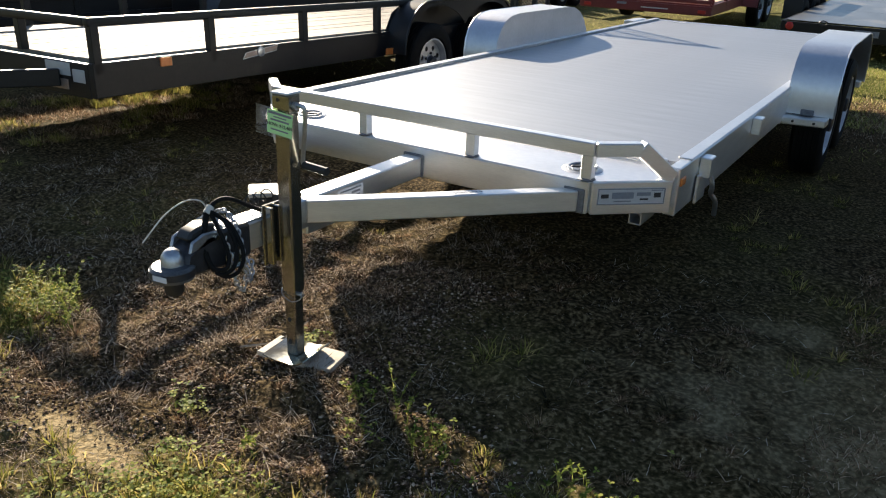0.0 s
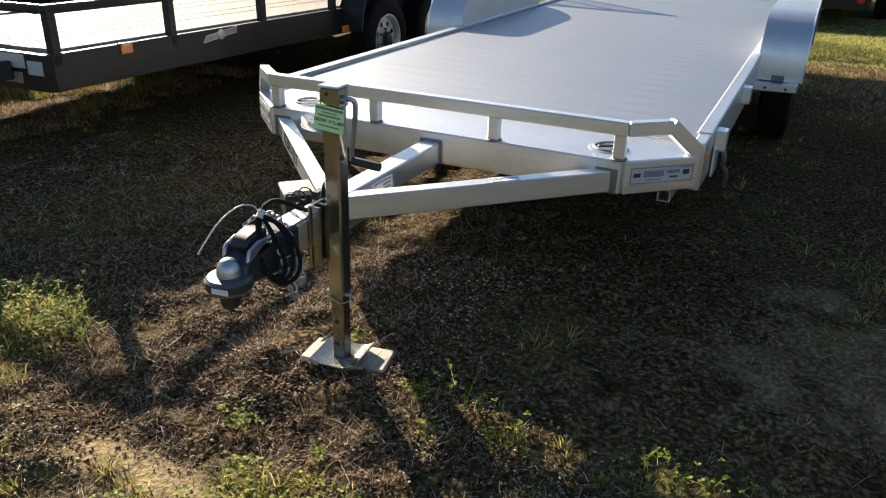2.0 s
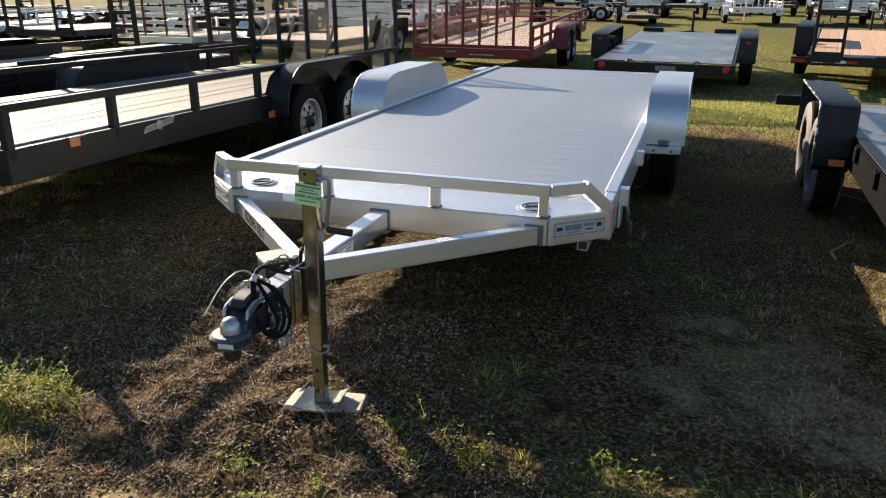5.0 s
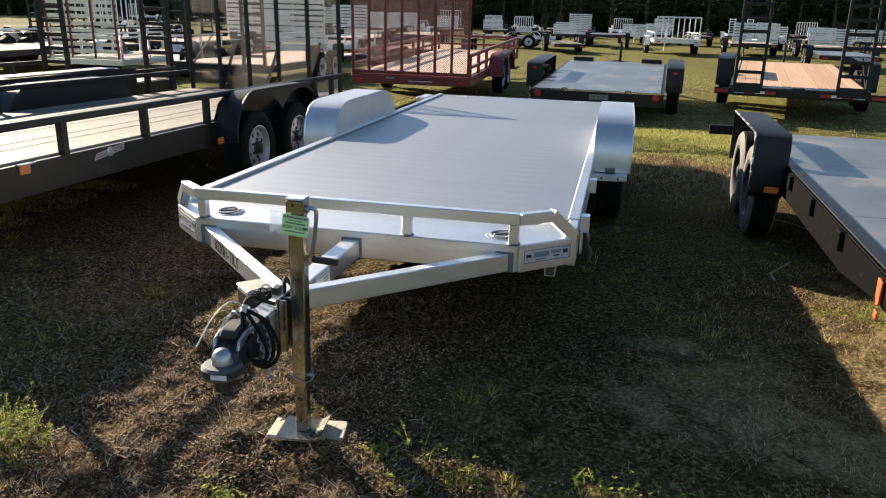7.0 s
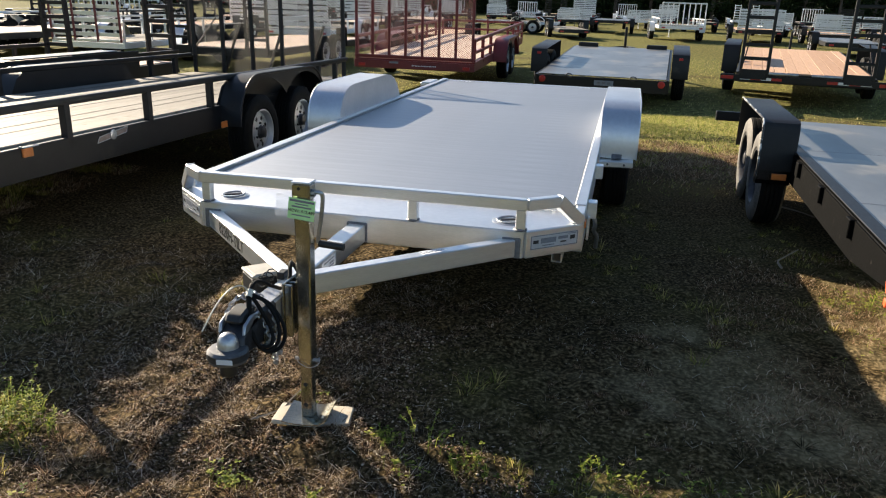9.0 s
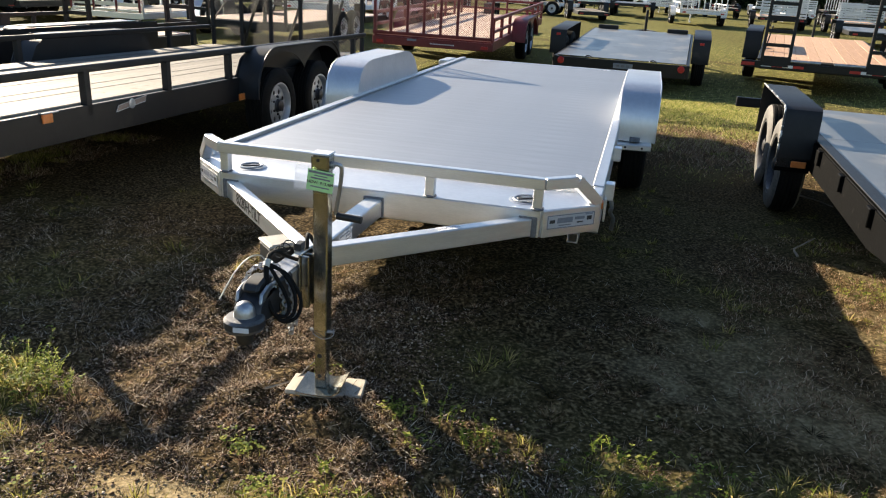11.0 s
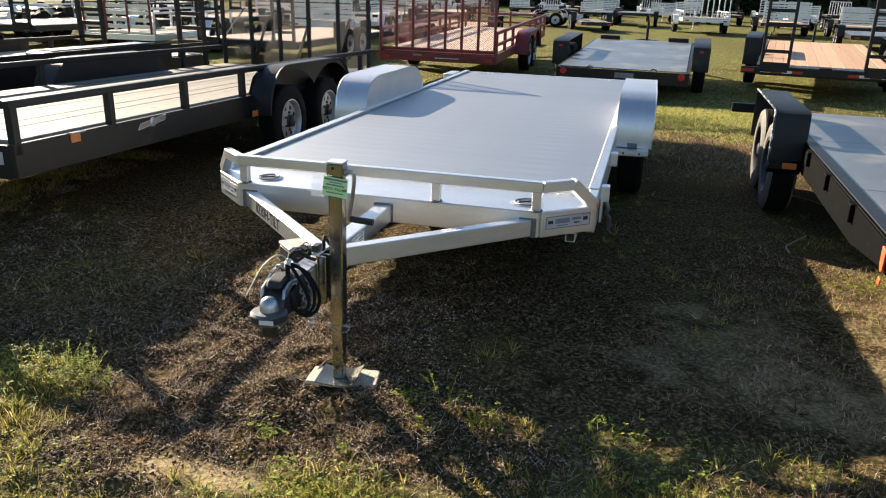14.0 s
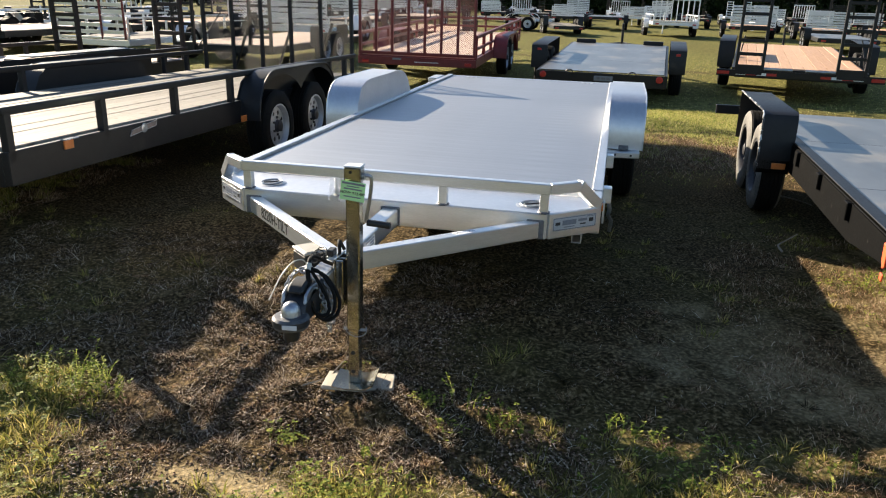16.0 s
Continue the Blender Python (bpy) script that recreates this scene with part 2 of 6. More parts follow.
def tube(bm, pts, r, seg=8, cap=True):
    """A round bar along a line of points."""
    pts = [Vector(p) for p in pts]
    rings, side = [], None
    for i, p in enumerate(pts):
        d = (pts[min(i + 1, len(pts) - 1)] - pts[max(i - 1, 0)]).normalized()
        if side is None:
            side = d.orthogonal().normalized()
        side = (side - d * side.dot(d)).normalized()
        other = d.cross(side)
        rad = r(i / (len(pts) - 1)) if callable(r) else r
        rings.append([bm.verts.new(p + (side * math.cos(k * math.tau / seg) + other * math.sin(k * math.tau / seg)) * rad) for k in range(seg)])
    for u, v in zip(rings, rings[1:]):
        for k in range(seg):
            bm.faces.new((u[k], u[(k + 1) % seg], v[(k + 1) % seg], v[k]))
    if cap:
        bm.faces.new(rings[0][::-1])
        bm.faces.new(rings[-1])
    return bm


def curve(pts, n=6):
    """A smooth line through the points."""
    p = [Vector(q) for q in pts]
    p = [p[0] * 2 - p[1]] + p + [p[-1] * 2 - p[-2]]
    out = []
    for i in range(1, len(p) - 2):
        for k in range(n):
            t = k / n
            out.append(0.5 * (2 * p[i] + (p[i + 1] - p[i - 1]) * t + (2 * p[i - 1] - 5 * p[i] + 4 * p[i + 1] - p[i + 2]) * t * t + (3 * p[i] - p[i - 1] - 3 * p[i + 1] + p[i + 2]) * t ** 3))
    return out + [p[-2]]


def lathe(bm, profile, seg=24, m=None, cap=True):
    """A turned shape: profile of (radius, height) round the z axis."""
    b = bmesh.new()
    rings = [[b.verts.new((r * math.cos(k * math.tau / seg), r * math.sin(k * math.tau / seg), z)) for k in range(seg)] for r, z in profile]
    for u, v in zip(rings, rings[1:]):
        for k in range(seg):
            b.faces.new((u[k], u[(k + 1) % seg], v[(k + 1) % seg], v[k]))
    if cap and profile[0][0] > 1e-4:
        b.faces.new(rings[0][::-1])
    if cap and profile[-1][0] > 1e-4:
        b.faces.new(rings[-1])
    bmesh.ops.remove_doubles(b, verts=b.verts, dist=1e-5)
    bmesh.ops.recalc_face_normals(b, faces=b.faces)
    if m is not None:
        bmesh.ops.transform(b, matrix=m, verts=b.verts)
    return merge(bm, b)


def prism(bm, outline, d0, d1, m=None, bevel=0.0):
    """An outline in (y, z) stretched along x from d0 to d1."""
    b = bmesh.new()
    u = [b.verts.new((d0, y, z)) for y, z in outline]
    v = [b.verts.new((d1, y, z)) for y, z in outline]
    b.faces.new(u)
    b.faces.new(v[::-1])
    k = len(outline)
    for i in range(k):
        b.faces.new((u[i], v[i], v[(i + 1) % k], u[(i + 1) % k]))
    bmesh.ops.recalc_face_normals(b, faces=b.faces)
    if bevel:
        bmesh.ops.bevel(b, geom=b.edges[:], offset=bevel, segments=1, affect="EDGES")
    if m is not None:
        bmesh.ops.transform(b, matrix=m, verts=b.verts)
    return merge(bm, b)


def strip(bm, line, d0, d1, t):
    """A bent sheet of thickness t: a line in (y, z) stretched along x from d0 to d1."""
    n = len(line)
    off = []
    for i in range(n):
        a, b = line[max(i - 1, 0)], line[min(i + 1, n - 1)]
        dy, dz = b[0] - a[0], b[1] - a[1]
        q = math.hypot(dy, dz)
        off.append((line[i][0] + dz / q * t, line[i][1] - dy / q * t))
    return prism(bm, line + off[::-1], d0, d1)


def words(body, size, mat, parent, m, name="lettering", label="", depth=0.0004):
    """Raised lettering with the built-in font, lying in the xy plane of m, centred."""
    cu = bpy.data.curves.new(name, "FONT")
    cu.body, cu.size, cu.align_x, cu.align_y, cu.extrude, cu.offset = body, size, "CENTER", "CENTER", depth, size * 0.014
    tmp = new("tmp", cu)
    bpy.context.view_layer.update()
    me = bpy.data.meshes.new_from_object(tmp.evaluated_get(bpy.context.evaluated_depsgraph_get()))
    bpy.data.objects.remove(tmp)
    bpy.data.curves.remove(cu)
    me.materials.clear()
    me.materials.append(mat)
    return part(name, me, mat, parent, label, m)


def facing(origin, right, up):
    """A pose whose x runs along right and whose y runs along up."""
    x = Vector(right).normalized()
    z = x.cross(Vector(up)).normalized()
    y = z.cross(x)
    m = Matrix((x, y, z)).transposed().to_4x4()
    m.translation = origin
    return m


# ---- wheels, shared by all trailers ----
def far_tyre(r, w):
    h = w / 2
    return finish(one(lathe, [(r * 0.60, -h), (r * 0.93, -h), (r, -h * 0.7), (r, h * 0.7), (r * 0.93, h), (r * 0.60, h)], 20, None, False), "tyre", RUBBER)


def far_rim(r, w):
    return finish(one(lathe, [(r * 0.61, w * 0.44), (r * 0.57, w * 0.42), (r * 0.52, w * 0.22), (r * 0.30, w * 0.28), (0.0, w * 0.29)], 16, None, False), "rim", RIM)


def tyre_mesh(r, w, mat):
    h = w / 2
    prof = [(r * 0.60, -h * 0.80), (r * 0.66, -h * 0.98), (r * 0.80, -h), (r * 0.93, -h * 0.92), (r * 0.985, -h * 0.74)]
    for k in range(5):
        z0 = -h * 0.70 + k * h * 0.29
        prof += [(r, z0), (r, z0 + h * 0.20), (r * 0.975, z0 + h * 0.22), (r * 0.975, z0 + h * 0.27)]
    prof += [(r * 0.985, h * 0.76), (r * 0.93, h * 0.92), (r * 0.80, h), (r * 0.66, h * 0.98), (r * 0.60, h * 0.80), (r * 0.60, -h * 0.80)]
    me = finish(one(lathe, prof, 32, None, False), "tyre", mat)
    # tread goes plain black: the fender's shade given as colour
    if mat is not RUBBER:
        me.materials.append(RUBBER)
        for p in me.polygons:
            p.material_index = int(math.hypot(p.center.x, p.center.y) > r * 0.955)
    return me


def rim_mesh(r, w, mat, holes=8):
    bm = one(lathe, [(r * 0.60, w * 0.42), (r * 0.615, w * 0.46), (r * 0.58, w * 0.47), (r * 0.55, w * 0.40), (r * 0.53, w * 0.22)], 32, None, False)
    face = [(r * 0.53, w * 0.22), (r * 0.48, w * 0.25)]
    lathe(bm, face, 32, None, False)
    # dished disc with round holes: sectors of flat ring between the hole ring
    seg, r0, r1 = holes * 6, r * 0.48, r * 0.27
    for k in range(holes):
        c = (k + 0.5) * math.tau / holes
        cr, hr = (r0 + r1) / 2, (r0 - r1) * 0.33
        ring_h = [Vector((cr * math.cos(c) + hr * math.cos(c + a * math.tau / 10), cr * math.sin(c) + hr * math.sin(c + a * math.tau / 10), w * 0.27)) for a in range(10)]
        a0, a1 = k * math.tau / holes, (k + 1) * math.tau / holes
        outer = []
        arc = [a0 + (a1 - a0) * i / 4 for i in range(5)]
        outer = [Vector((r0 * math.cos(a), r0 * math.sin(a), w * 0.25)) for a in arc] + [Vector((r1 * math.cos(a), r1 * math.sin(a), w * 0.29)) for a in arc[::-1]]
        start = min(range(10), key=lambda i: (outer[0] - ring_h[i]).length)
        hv = [bm.verts.new(p) for p in ring_h]
        ov = [bm.verts.new(p) for p in outer]
        # five-step fan between hole and sector edge
        for i in range(10):
            h0, h1 = hv[(start + i) % 10], hv[(start + i + 1) % 10]
            bm.faces.new((ov[i], ov[(i + 1) % 10], h1, h0))
        low = [bm.verts.new(p - Vector((0, 0, 0.006))) for p in ring_h]
        for i in range(10):
            bm.faces.new((hv[i], hv[(i + 1) % 10], low[(i + 1) % 10], low[i]))
    lathe(bm, [(r * 0.27, w * 0.29), (r * 0.20, w * 0.29), (r * 0.185, w * 0.33)], 24, None, False)
    # dark brake drum behind the holes
    return finish(bm, "rim", mat)


def hub_mesh(r, w, reach=1.0):
    bm = one(lathe, [(r * 0.50, w * 0.10), (r * 0.50, w * 0.14), (r * 0.2, w * 0.15), (r * 0.185, w * 0.26), (r * 0.185, w * 0.44 * reach), (r * 0.15, w * 0.55 * reach), (r * 0.15, w * 0.66 * reach), (r * 0.10, w * 0.72 * reach), (0.0, w * 0.72 * reach)], 16)
    for k in range(6):
        a = k * math.tau / 6
        lathe(bm, [(r * 0.035, w * 0.28), (r * 0.035, w * 0.36), (0.0, w * 0.38)], 6, Matrix.Translation((r * 0.235 * math.cos(a), r * 0.235 * math.sin(a), 0)))
    return finish(bm, "hub", CAST)


WHEEL = {"plain": (tyre_mesh(0.345, 0.205, RUBBER), rim_mesh(0.345, 0.205, RIM), hub_mesh(0.345, 0.205, 0.74)), "far": (far_tyre(0.345, 0.205), far_rim(0.345, 0.205), finish(one(lathe, [(0.06, 0.03), (0.06, 0.09), (0.035, 0.11), (0.0, 0.11)], 10), "hub", CAST)), "dusty": (tyre_mesh(0.345, 0.205, DUSTY_TYRE), rim_mesh(0.345, 0.205, CAST), hub_mesh(0.345, 0.205, 0.62))}


def wheel(parent, x, y, side, kind="plain", r=0.345, lift=0.0):
    """A wheel whose outer face looks to side (1: +x, -1: -x), with its foot on the ground."""
    tyre, rim, hub = WHEEL[kind]
    k = r / 0.345
    m = pose(x, y, r + lift, 0, 90 * side, 0) @ Matrix.Scale(k, 4)
    t = part("wheel", tyre, RUBBER, parent, "", m)
    part("rim", rim, RIM, t, {"plain": "silver steel rim with round holes", "far": "silver steel rim", "dusty": "dark steel rim"}[kind])
    part("hub", hub, CAST, t)
    return t


# ---- ground ----
def lattice(x, y, seed):
    """Smooth chance values between 0 and 1 on the plan, for arrays of places."""
    xi, yi = np.floor(x).astype(np.int64), np.floor(y).astype(np.int64)
    fx, fy = x - xi, y - yi
    fx, fy = fx * fx * (3 - 2 * fx), fy * fy * (3 - 2 * fy)

    def at(i, j):
        h = (i * 374761393 + j * 668265263 + seed * 144665) & 0xFFFFFFFF
        h = ((h ^ (h >> 13)) * 1274126177) & 0xFFFFFFFF
        return ((h ^ (h >> 16)) & 0xFFFF) / 65535.0

    a, b, c, d = at(xi, yi), at(xi + 1, yi), at(xi, yi + 1), at(xi + 1, yi + 1)
    return (a * (1 - fx) + b * fx) * (1 - fy) + (c * (1 - fx) + d * fx) * fy


def blob(x, y, cx, cy, rx, ry):
    return np.exp(-(((x - cx) / rx) ** 2 + ((y - cy) / ry) ** 2))


def green_at(x, y):
    """How green the turf is."""
    g = 0.02 + 0.34 * (lattice(x * 1.7, y * 1.7, 11) - 0.42)
    g += 1.1 * blob(x, y, -1.36, -1.38, 0.46, 0.22) + 0.6 * blob(x, y, -1.15, -1.7, 0.30, 0.2) + 0.85 * blob(x, y, -0.9, -2.05, 0.6, 0.2)
    g += 0.9 * blob(x, y, 0.55, -1.78, 0.48, 0.18) + 0.45 * blob(x, y, 1.3, -1.23, 0.2, 0.08) + 0.45 * blob(x, y, 1.85, -1.15, 0.25, 0.1) + 0.6 * blob(x, y, 1.6, -1.52, 0.6, 0.15)
    g += 0.12 * blob(x, y, 2.75, 0.2, 0.4, 1.4) + 0.10 * blob(x, y, 0.75, -1.2, 0.25, 0.2)
    g -= 0.6 * blob(x, y, -0.45, -0.9, 0.55, 0.6)
    far = np.clip((np.hypot(x * 0.9, y - 1.0) - 4.2) / 2.5, 0, 1)
    g = g * (1 - far) + far * 0.0
    far = far * (1 - 0.85 * blob(x, y, 2.1, 5.1, 1.3, 0.85))
    return np.clip(g + far * (0.72 + 0.3 * (lattice(x * 0.7, y * 0.7, 12) - 0.5)), 0, 1)


def bare_at(x, y):
    """How bare the sand lies."""
    b = 1.25 * blob(x, y, -0.14, -1.75, 0.30, 0.075) + 0.30 * blob(x, y, 1.75, -0.58, 0.5, 0.2) + 0.22 * blob(x, y, 1.15, -0.45, 0.40, 0.22) + 0.34 * blob(x, y, 1.62, -0.15, 0.4, 0.25) + 0.36 * blob(x, y, 1.5, 0.24, 0.4, 0.10) + 0.34 * blob(x, y, 2.2, -0.65, 0.3, 0.3) + 0.30 * blob(x, y, 2.0, -0.2, 0.4, 0.7) + 0.3 * blob(x, y, -1.2, -0.35, 0.25, 0.15) + 0.95 * blob(x, y, 2.80, 0.4, 0.40, 1.2)
    b += 0.5 * np.clip(lattice(x * 1.3 + 7, y * 1.3, 21) - 0.66, 0, 1) * np.exp(-((x / 3.0) ** 2 + ((y + 1) / 2.0) ** 2))
    b *= 0.4 + 0.6 * lattice(x * 5.0, y * 5.0, 22) + 0.6 * lattice(x * 13.0, y * 13.0, 23)
    return np.clip(b, 0, 1)


def step(v):
    v = np.clip(v, 0, 1)
    return v * v * (3 - 2 * v)


def hollow(x, y):
    """The lot falls away a little in front of the tongue and beside it."""
    front = step((-1.14 - y) / 0.35) * step((1.5 - x) / 0.7)
    side = step((-0.12 - x) / 0.35) * step((-0.15 - y) / 0.5)
    return 0.062 * np.maximum(front, side) * step((x + 2.6) / 1.2)


def relief(x, y):
    x, y = np.asarray(x, float), np.asarray(y, float)
    near = np.exp(-((x / 9.0) ** 2 + (y / 9.0) ** 2))
    low = (lattice(x * 0.9, y * 0.9, 3) - 0.5) * 0.03 + (lattice(x * 3.1, y * 3.1, 4) - 0.5) * 0.022 * np.exp(-((x / 5.0) ** 2 + ((y + 0.5) / 3.5) ** 2))
    tuft = (lattice(x * 7.0, y * 7.0, 5) - 0.5) * 0.036 + (lattice(x * 14.0, y * 14.0, 6) - 0.5) * 0.034
    tuft = tuft * (1 - 0.8 * bare_at(x, y))
    return (low + tuft * np.exp(-((x / 4.0) ** 2 + ((y + 0.5) / 3.0) ** 2))) * near - 0.004 - hollow(x, y)


def ground_sheet():
    fine = np.concatenate([np.arange(-5.0, -2.6, 0.08), np.arange(-2.6, 2.9, 0.032), np.arange(2.9, 5.001, 0.08)])
    grow = 5.0 + np.cumsum(0.06 * 1.16 ** np.arange(62))
    ax = np.concatenate([-grow[::-1], fine, grow])
    n = len(ax)
    gx, gy = np.meshgrid(ax, ax, indexing="ij")
    co = np.stack([gx, gy, relief(gx, gy)], -1).reshape(-1, 3)
    i, j = np.meshgrid(np.arange(n - 1), np.arange(n - 1), indexing="ij")
    k = (i * n + j).ravel()
    quads = np.stack([k, k + n, k + n + 1, k + 1], -1)
    me = bpy.data.meshes.new("ground")
    me.from_pydata(co.tolist(), [], quads.tolist())
    me.shade_smooth()
    att = me.attributes.new("turf", "FLOAT_COLOR", "POINT")
    col = np.ones((n * n, 4), np.float32)
    col[:, 0], col[:, 1] = green_at(co[:, 0], co[:, 1]), bare_at(co[:, 0], co[:, 1])
    att.data.foreach_set("color", col.ravel())
    return me


GROUND, gn, gl, gb = nodes_of("sandy_turf_soil")
att = gn.new("ShaderNodeAttribute")
att.attribute_name = "turf"
sep = gn.new("ShaderNodeSeparateColor")
gl.new(att.outputs["Color"], sep.inputs[0])
fine_n, mid_n, big_n = noise_tex(gn, gl, 55.0, 8.0), noise_tex(gn, gl, 9.0, 6.0), noise_tex(gn, gl, 0.35, 5.0)
soil = ramp(gn, [(0.36, (0.018, 0.0125, 0.006)), (0.52, (0.072, 0.050, 0.0225)), (0.66, (0.22, 0.158, 0.082))])
gl.new(fine_n.outputs[0], soil.inputs[0])
turf = ramp(gn, [(0.32, (0.05, 0.056, 0.018)), (0.52, (0.17, 0.168, 0.05)), (0.70, (0.32, 0.28, 0.10))])
gl.new(mid_n.outputs[0], turf.inputs[0])
sand = ramp(gn, [(0.3, (0.20, 0.150, 0.075)), (0.7, (0.42, 0.330, 0.19))])
gl.new(fine_n.outputs[0], sand.inputs[0])


def blend(fac, a, b):
    mx = gn.new("ShaderNodeMix")
    mx.data_type = "RGBA"
    gl.new(fac, mx.inputs[0])
    gl.new(a, mx.inputs[6])
    gl.new(b, mx.inputs[7])
    return mx.outputs[2]


edge = gn.new("ShaderNodeMath")
edge.operation = "MULTIPLY_ADD"
edge.inputs[1].default_value = 0.7
gl.new(mid_n.outputs[0], edge.inputs[0])
gl.new(sep.outputs[1], edge.inputs[2])
bare = gn.new("ShaderNodeMapRange")
bare.inputs["From Min"].default_value, bare.inputs["From Max"].default_value = 0.58, 1.22
gl.new(edge.outputs[0], bare.inputs[0])
worn = gn.new("ShaderNodeMapRange")
worn.inputs["From Min"].default_value, worn.inputs["From Max"].default_value = 0.58, 0.72
gl.new(big_n.outputs[0], worn.inputs[0])
col = blend(sep.outputs[0], soil.outputs[0], turf.outputs[0])
col = blend(worn.outputs[0], col, soil.outputs[0])
gl.new(blend(bare.outputs[0], col, sand.outputs[0]), gb.inputs["Base Color"])
gb.inputs["Roughness"].default_value = 0.95
gb.inputs["Specular IOR Level"].default_value = 0.04
bump(gn, gl, gb, fine_n.outputs[0], 0.7, 0.016)
gme = ground_sheet()
gme.materials.append(GROUND)
ground = tagged(new("ground", gme), "sandy ground with worn turf and dry thatch", "ground", kind="structure")


def blades(name, mat, x, y, height, width, lean, rng, label, category, outward=None, bend=1.0):
    """Grass as one mesh: every blade a bent, tapering ribbon; with no bend a straight straw."""
    n = len(x)
    a, b = rng.uniform(0, math.tau, n), rng.uniform(0, math.tau, n)
    if outward is not None:
        b = outward
    z = relief(x, y)
    side = np.stack([np.cos(a), np.sin(a), np.zeros(n)], -1) * (width / 2)[:, None]
    out = np.stack([np.cos(b), np.sin(b), np.zeros(n)], -1)
    base = np.stack([x, y, z - 0.004], -1)
    up = np.array([0.0, 0.0, 1.0])
    s, c = np.sin(lean)[:, None], np.cos(lean)[:, None]
    mid = base + (out * s * (0.52 - 0.12 * bend) + up * c * (0.48 + 0.14 * bend)) * height[:, None]
    tip = base + (out * s * (1.0 + 0.05 * bend) + up * c * 0.92) * height[:, None]
    co = np.stack([base - side, base + side, mid + side * 0.75, mid - side * 0.75, tip], 1).reshape(-1, 3)
    k = np.arange(n) * 5
    loops = np.stack([k, k + 1, k + 2, k + 3, k + 3, k + 2, k + 4], -1).ravel()
    me = bpy.data.meshes.new(name)
    me.vertices.add(n * 5)
    me.vertices.foreach_set("co", co.ravel())
    me.loops.add(n * 7)
    me.loops.foreach_set("vertex_index", loops)
    me.polygons.add(n * 2)
    starts = np.stack([np.arange(n) * 7, np.arange(n) * 7 + 4], -1).ravel()
    me.polygons.foreach_set("loop_start", starts)
    me.update(calc_edges=True)
    me.validate()
    me.materials.append(mat)
    return tagged(new(name, me), label, category, kind="stuff")


def scatter(rng, n, x0, x1, y0, y1):
    return rng.uniform(x0, x1, n), rng.uniform(y0, y1, n)


rng = np.random.default_rng(7)


def tufts(cx, cy, size, count, spread):
    """Places and outward directions of blades that spring from tuft centres."""
    k = np.repeat(np.arange(len(cx)), count)
    a = rng.uniform(0, math.tau, len(k))
    r = np.abs(rng.normal(0, 1, len(k))) * spread * size[k]
    return cx[k] + np.cos(a) * r, cy[k] + np.sin(a) * r, a + rng.normal(0, 0.5, len(k)), size[k]


def chosen(n, box4, chance):
    x, y = scatter(rng, n, *box4)
    keep = rng.uniform(0, 1, n) < chance(x, y)
    return x[keep], y[keep]


# green turf near the tongue: leaning blades in tufts
cx, cy = chosen(16000, (-3.4, 3.6, -2.6, 3.2), lambda x, y: np.clip(1.5 * green_at(x, y) - 0.12, 0, 1) * (1 - 0.8 * bare_at(x, y)))
size = rng.uniform(0.45, 1.25, len(cx)) * (0.5 + lattice(cx * 3.0, cy * 3.0, 31))
x, y, out_a, k = tufts(cx, cy, size, 34, 0.026)
blades("grass", GRASS, x, y, rng.uniform(0.02, 0.07, len(x)) * k, rng.uniform(0.0025, 0.0062, len(x)), rng.uniform(0.25, 1.4, len(x)), rng, "short patchy green and yellowing grass on the sandy ground", "grass", out_a)
# thatch: short dry stems in small uneven mats with dark gaps between
for name, n, box4, hi, wi, le, label in (
        ("dry_grass", 520000, (-2.7, 1.9, -2.4, 0.6), (0.006, 0.022), (0.0010, 0.0026), (0.4, 1.5), "matted brown dry grass and straw lying on the ground"),
        ("straw_litter", 190000, (-2.7, 1.9, -2.4, 0.6), (0.016, 0.065), (0.0013, 0.0030), (0.8, 1.52), "loose pale straws scattered over the thatch"),
        ("shaded_dry_grass", 100000, (-3.4, 3.6, -2.6, 3.4), (0.006, 0.028), (0.0012, 0.0030), (0.9, 1.5), "thin dry grass on the worn ground beneath the trailers, coloured darker for shade")):
    x, y = scatter(rng, n, *box4)
    g, b = green_at(x, y), bare_at(x, y)
    clump = lattice(x * 9.0 + 3, y * 9.0, 41) * 0.45 + lattice(x * 23.0, y * 23.0, 42) * 0.55
    # dusty covers ground the trailers shade; pale straw is thinned to darken it
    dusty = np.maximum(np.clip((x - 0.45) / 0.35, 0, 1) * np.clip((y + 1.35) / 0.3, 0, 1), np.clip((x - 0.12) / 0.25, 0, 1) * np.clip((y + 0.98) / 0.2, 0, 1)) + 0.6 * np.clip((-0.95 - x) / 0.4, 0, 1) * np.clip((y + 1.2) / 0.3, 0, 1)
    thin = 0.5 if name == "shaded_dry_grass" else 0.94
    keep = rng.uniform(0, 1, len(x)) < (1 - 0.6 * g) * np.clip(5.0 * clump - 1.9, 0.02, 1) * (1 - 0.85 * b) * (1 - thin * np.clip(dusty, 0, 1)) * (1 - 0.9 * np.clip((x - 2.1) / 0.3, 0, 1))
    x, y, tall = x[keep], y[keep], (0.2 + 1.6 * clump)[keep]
    # grass in the trailers' shade gets the darker straw colour
    blades(name, SHADE_STRAW if name == "shaded_dry_grass" else STRAW, x, y, rng.uniform(*hi, len(x)) * tall, rng.uniform(*wi, len(x)), rng.uniform(*le, len(x)), rng, label, "dry grass", None, 0.15)
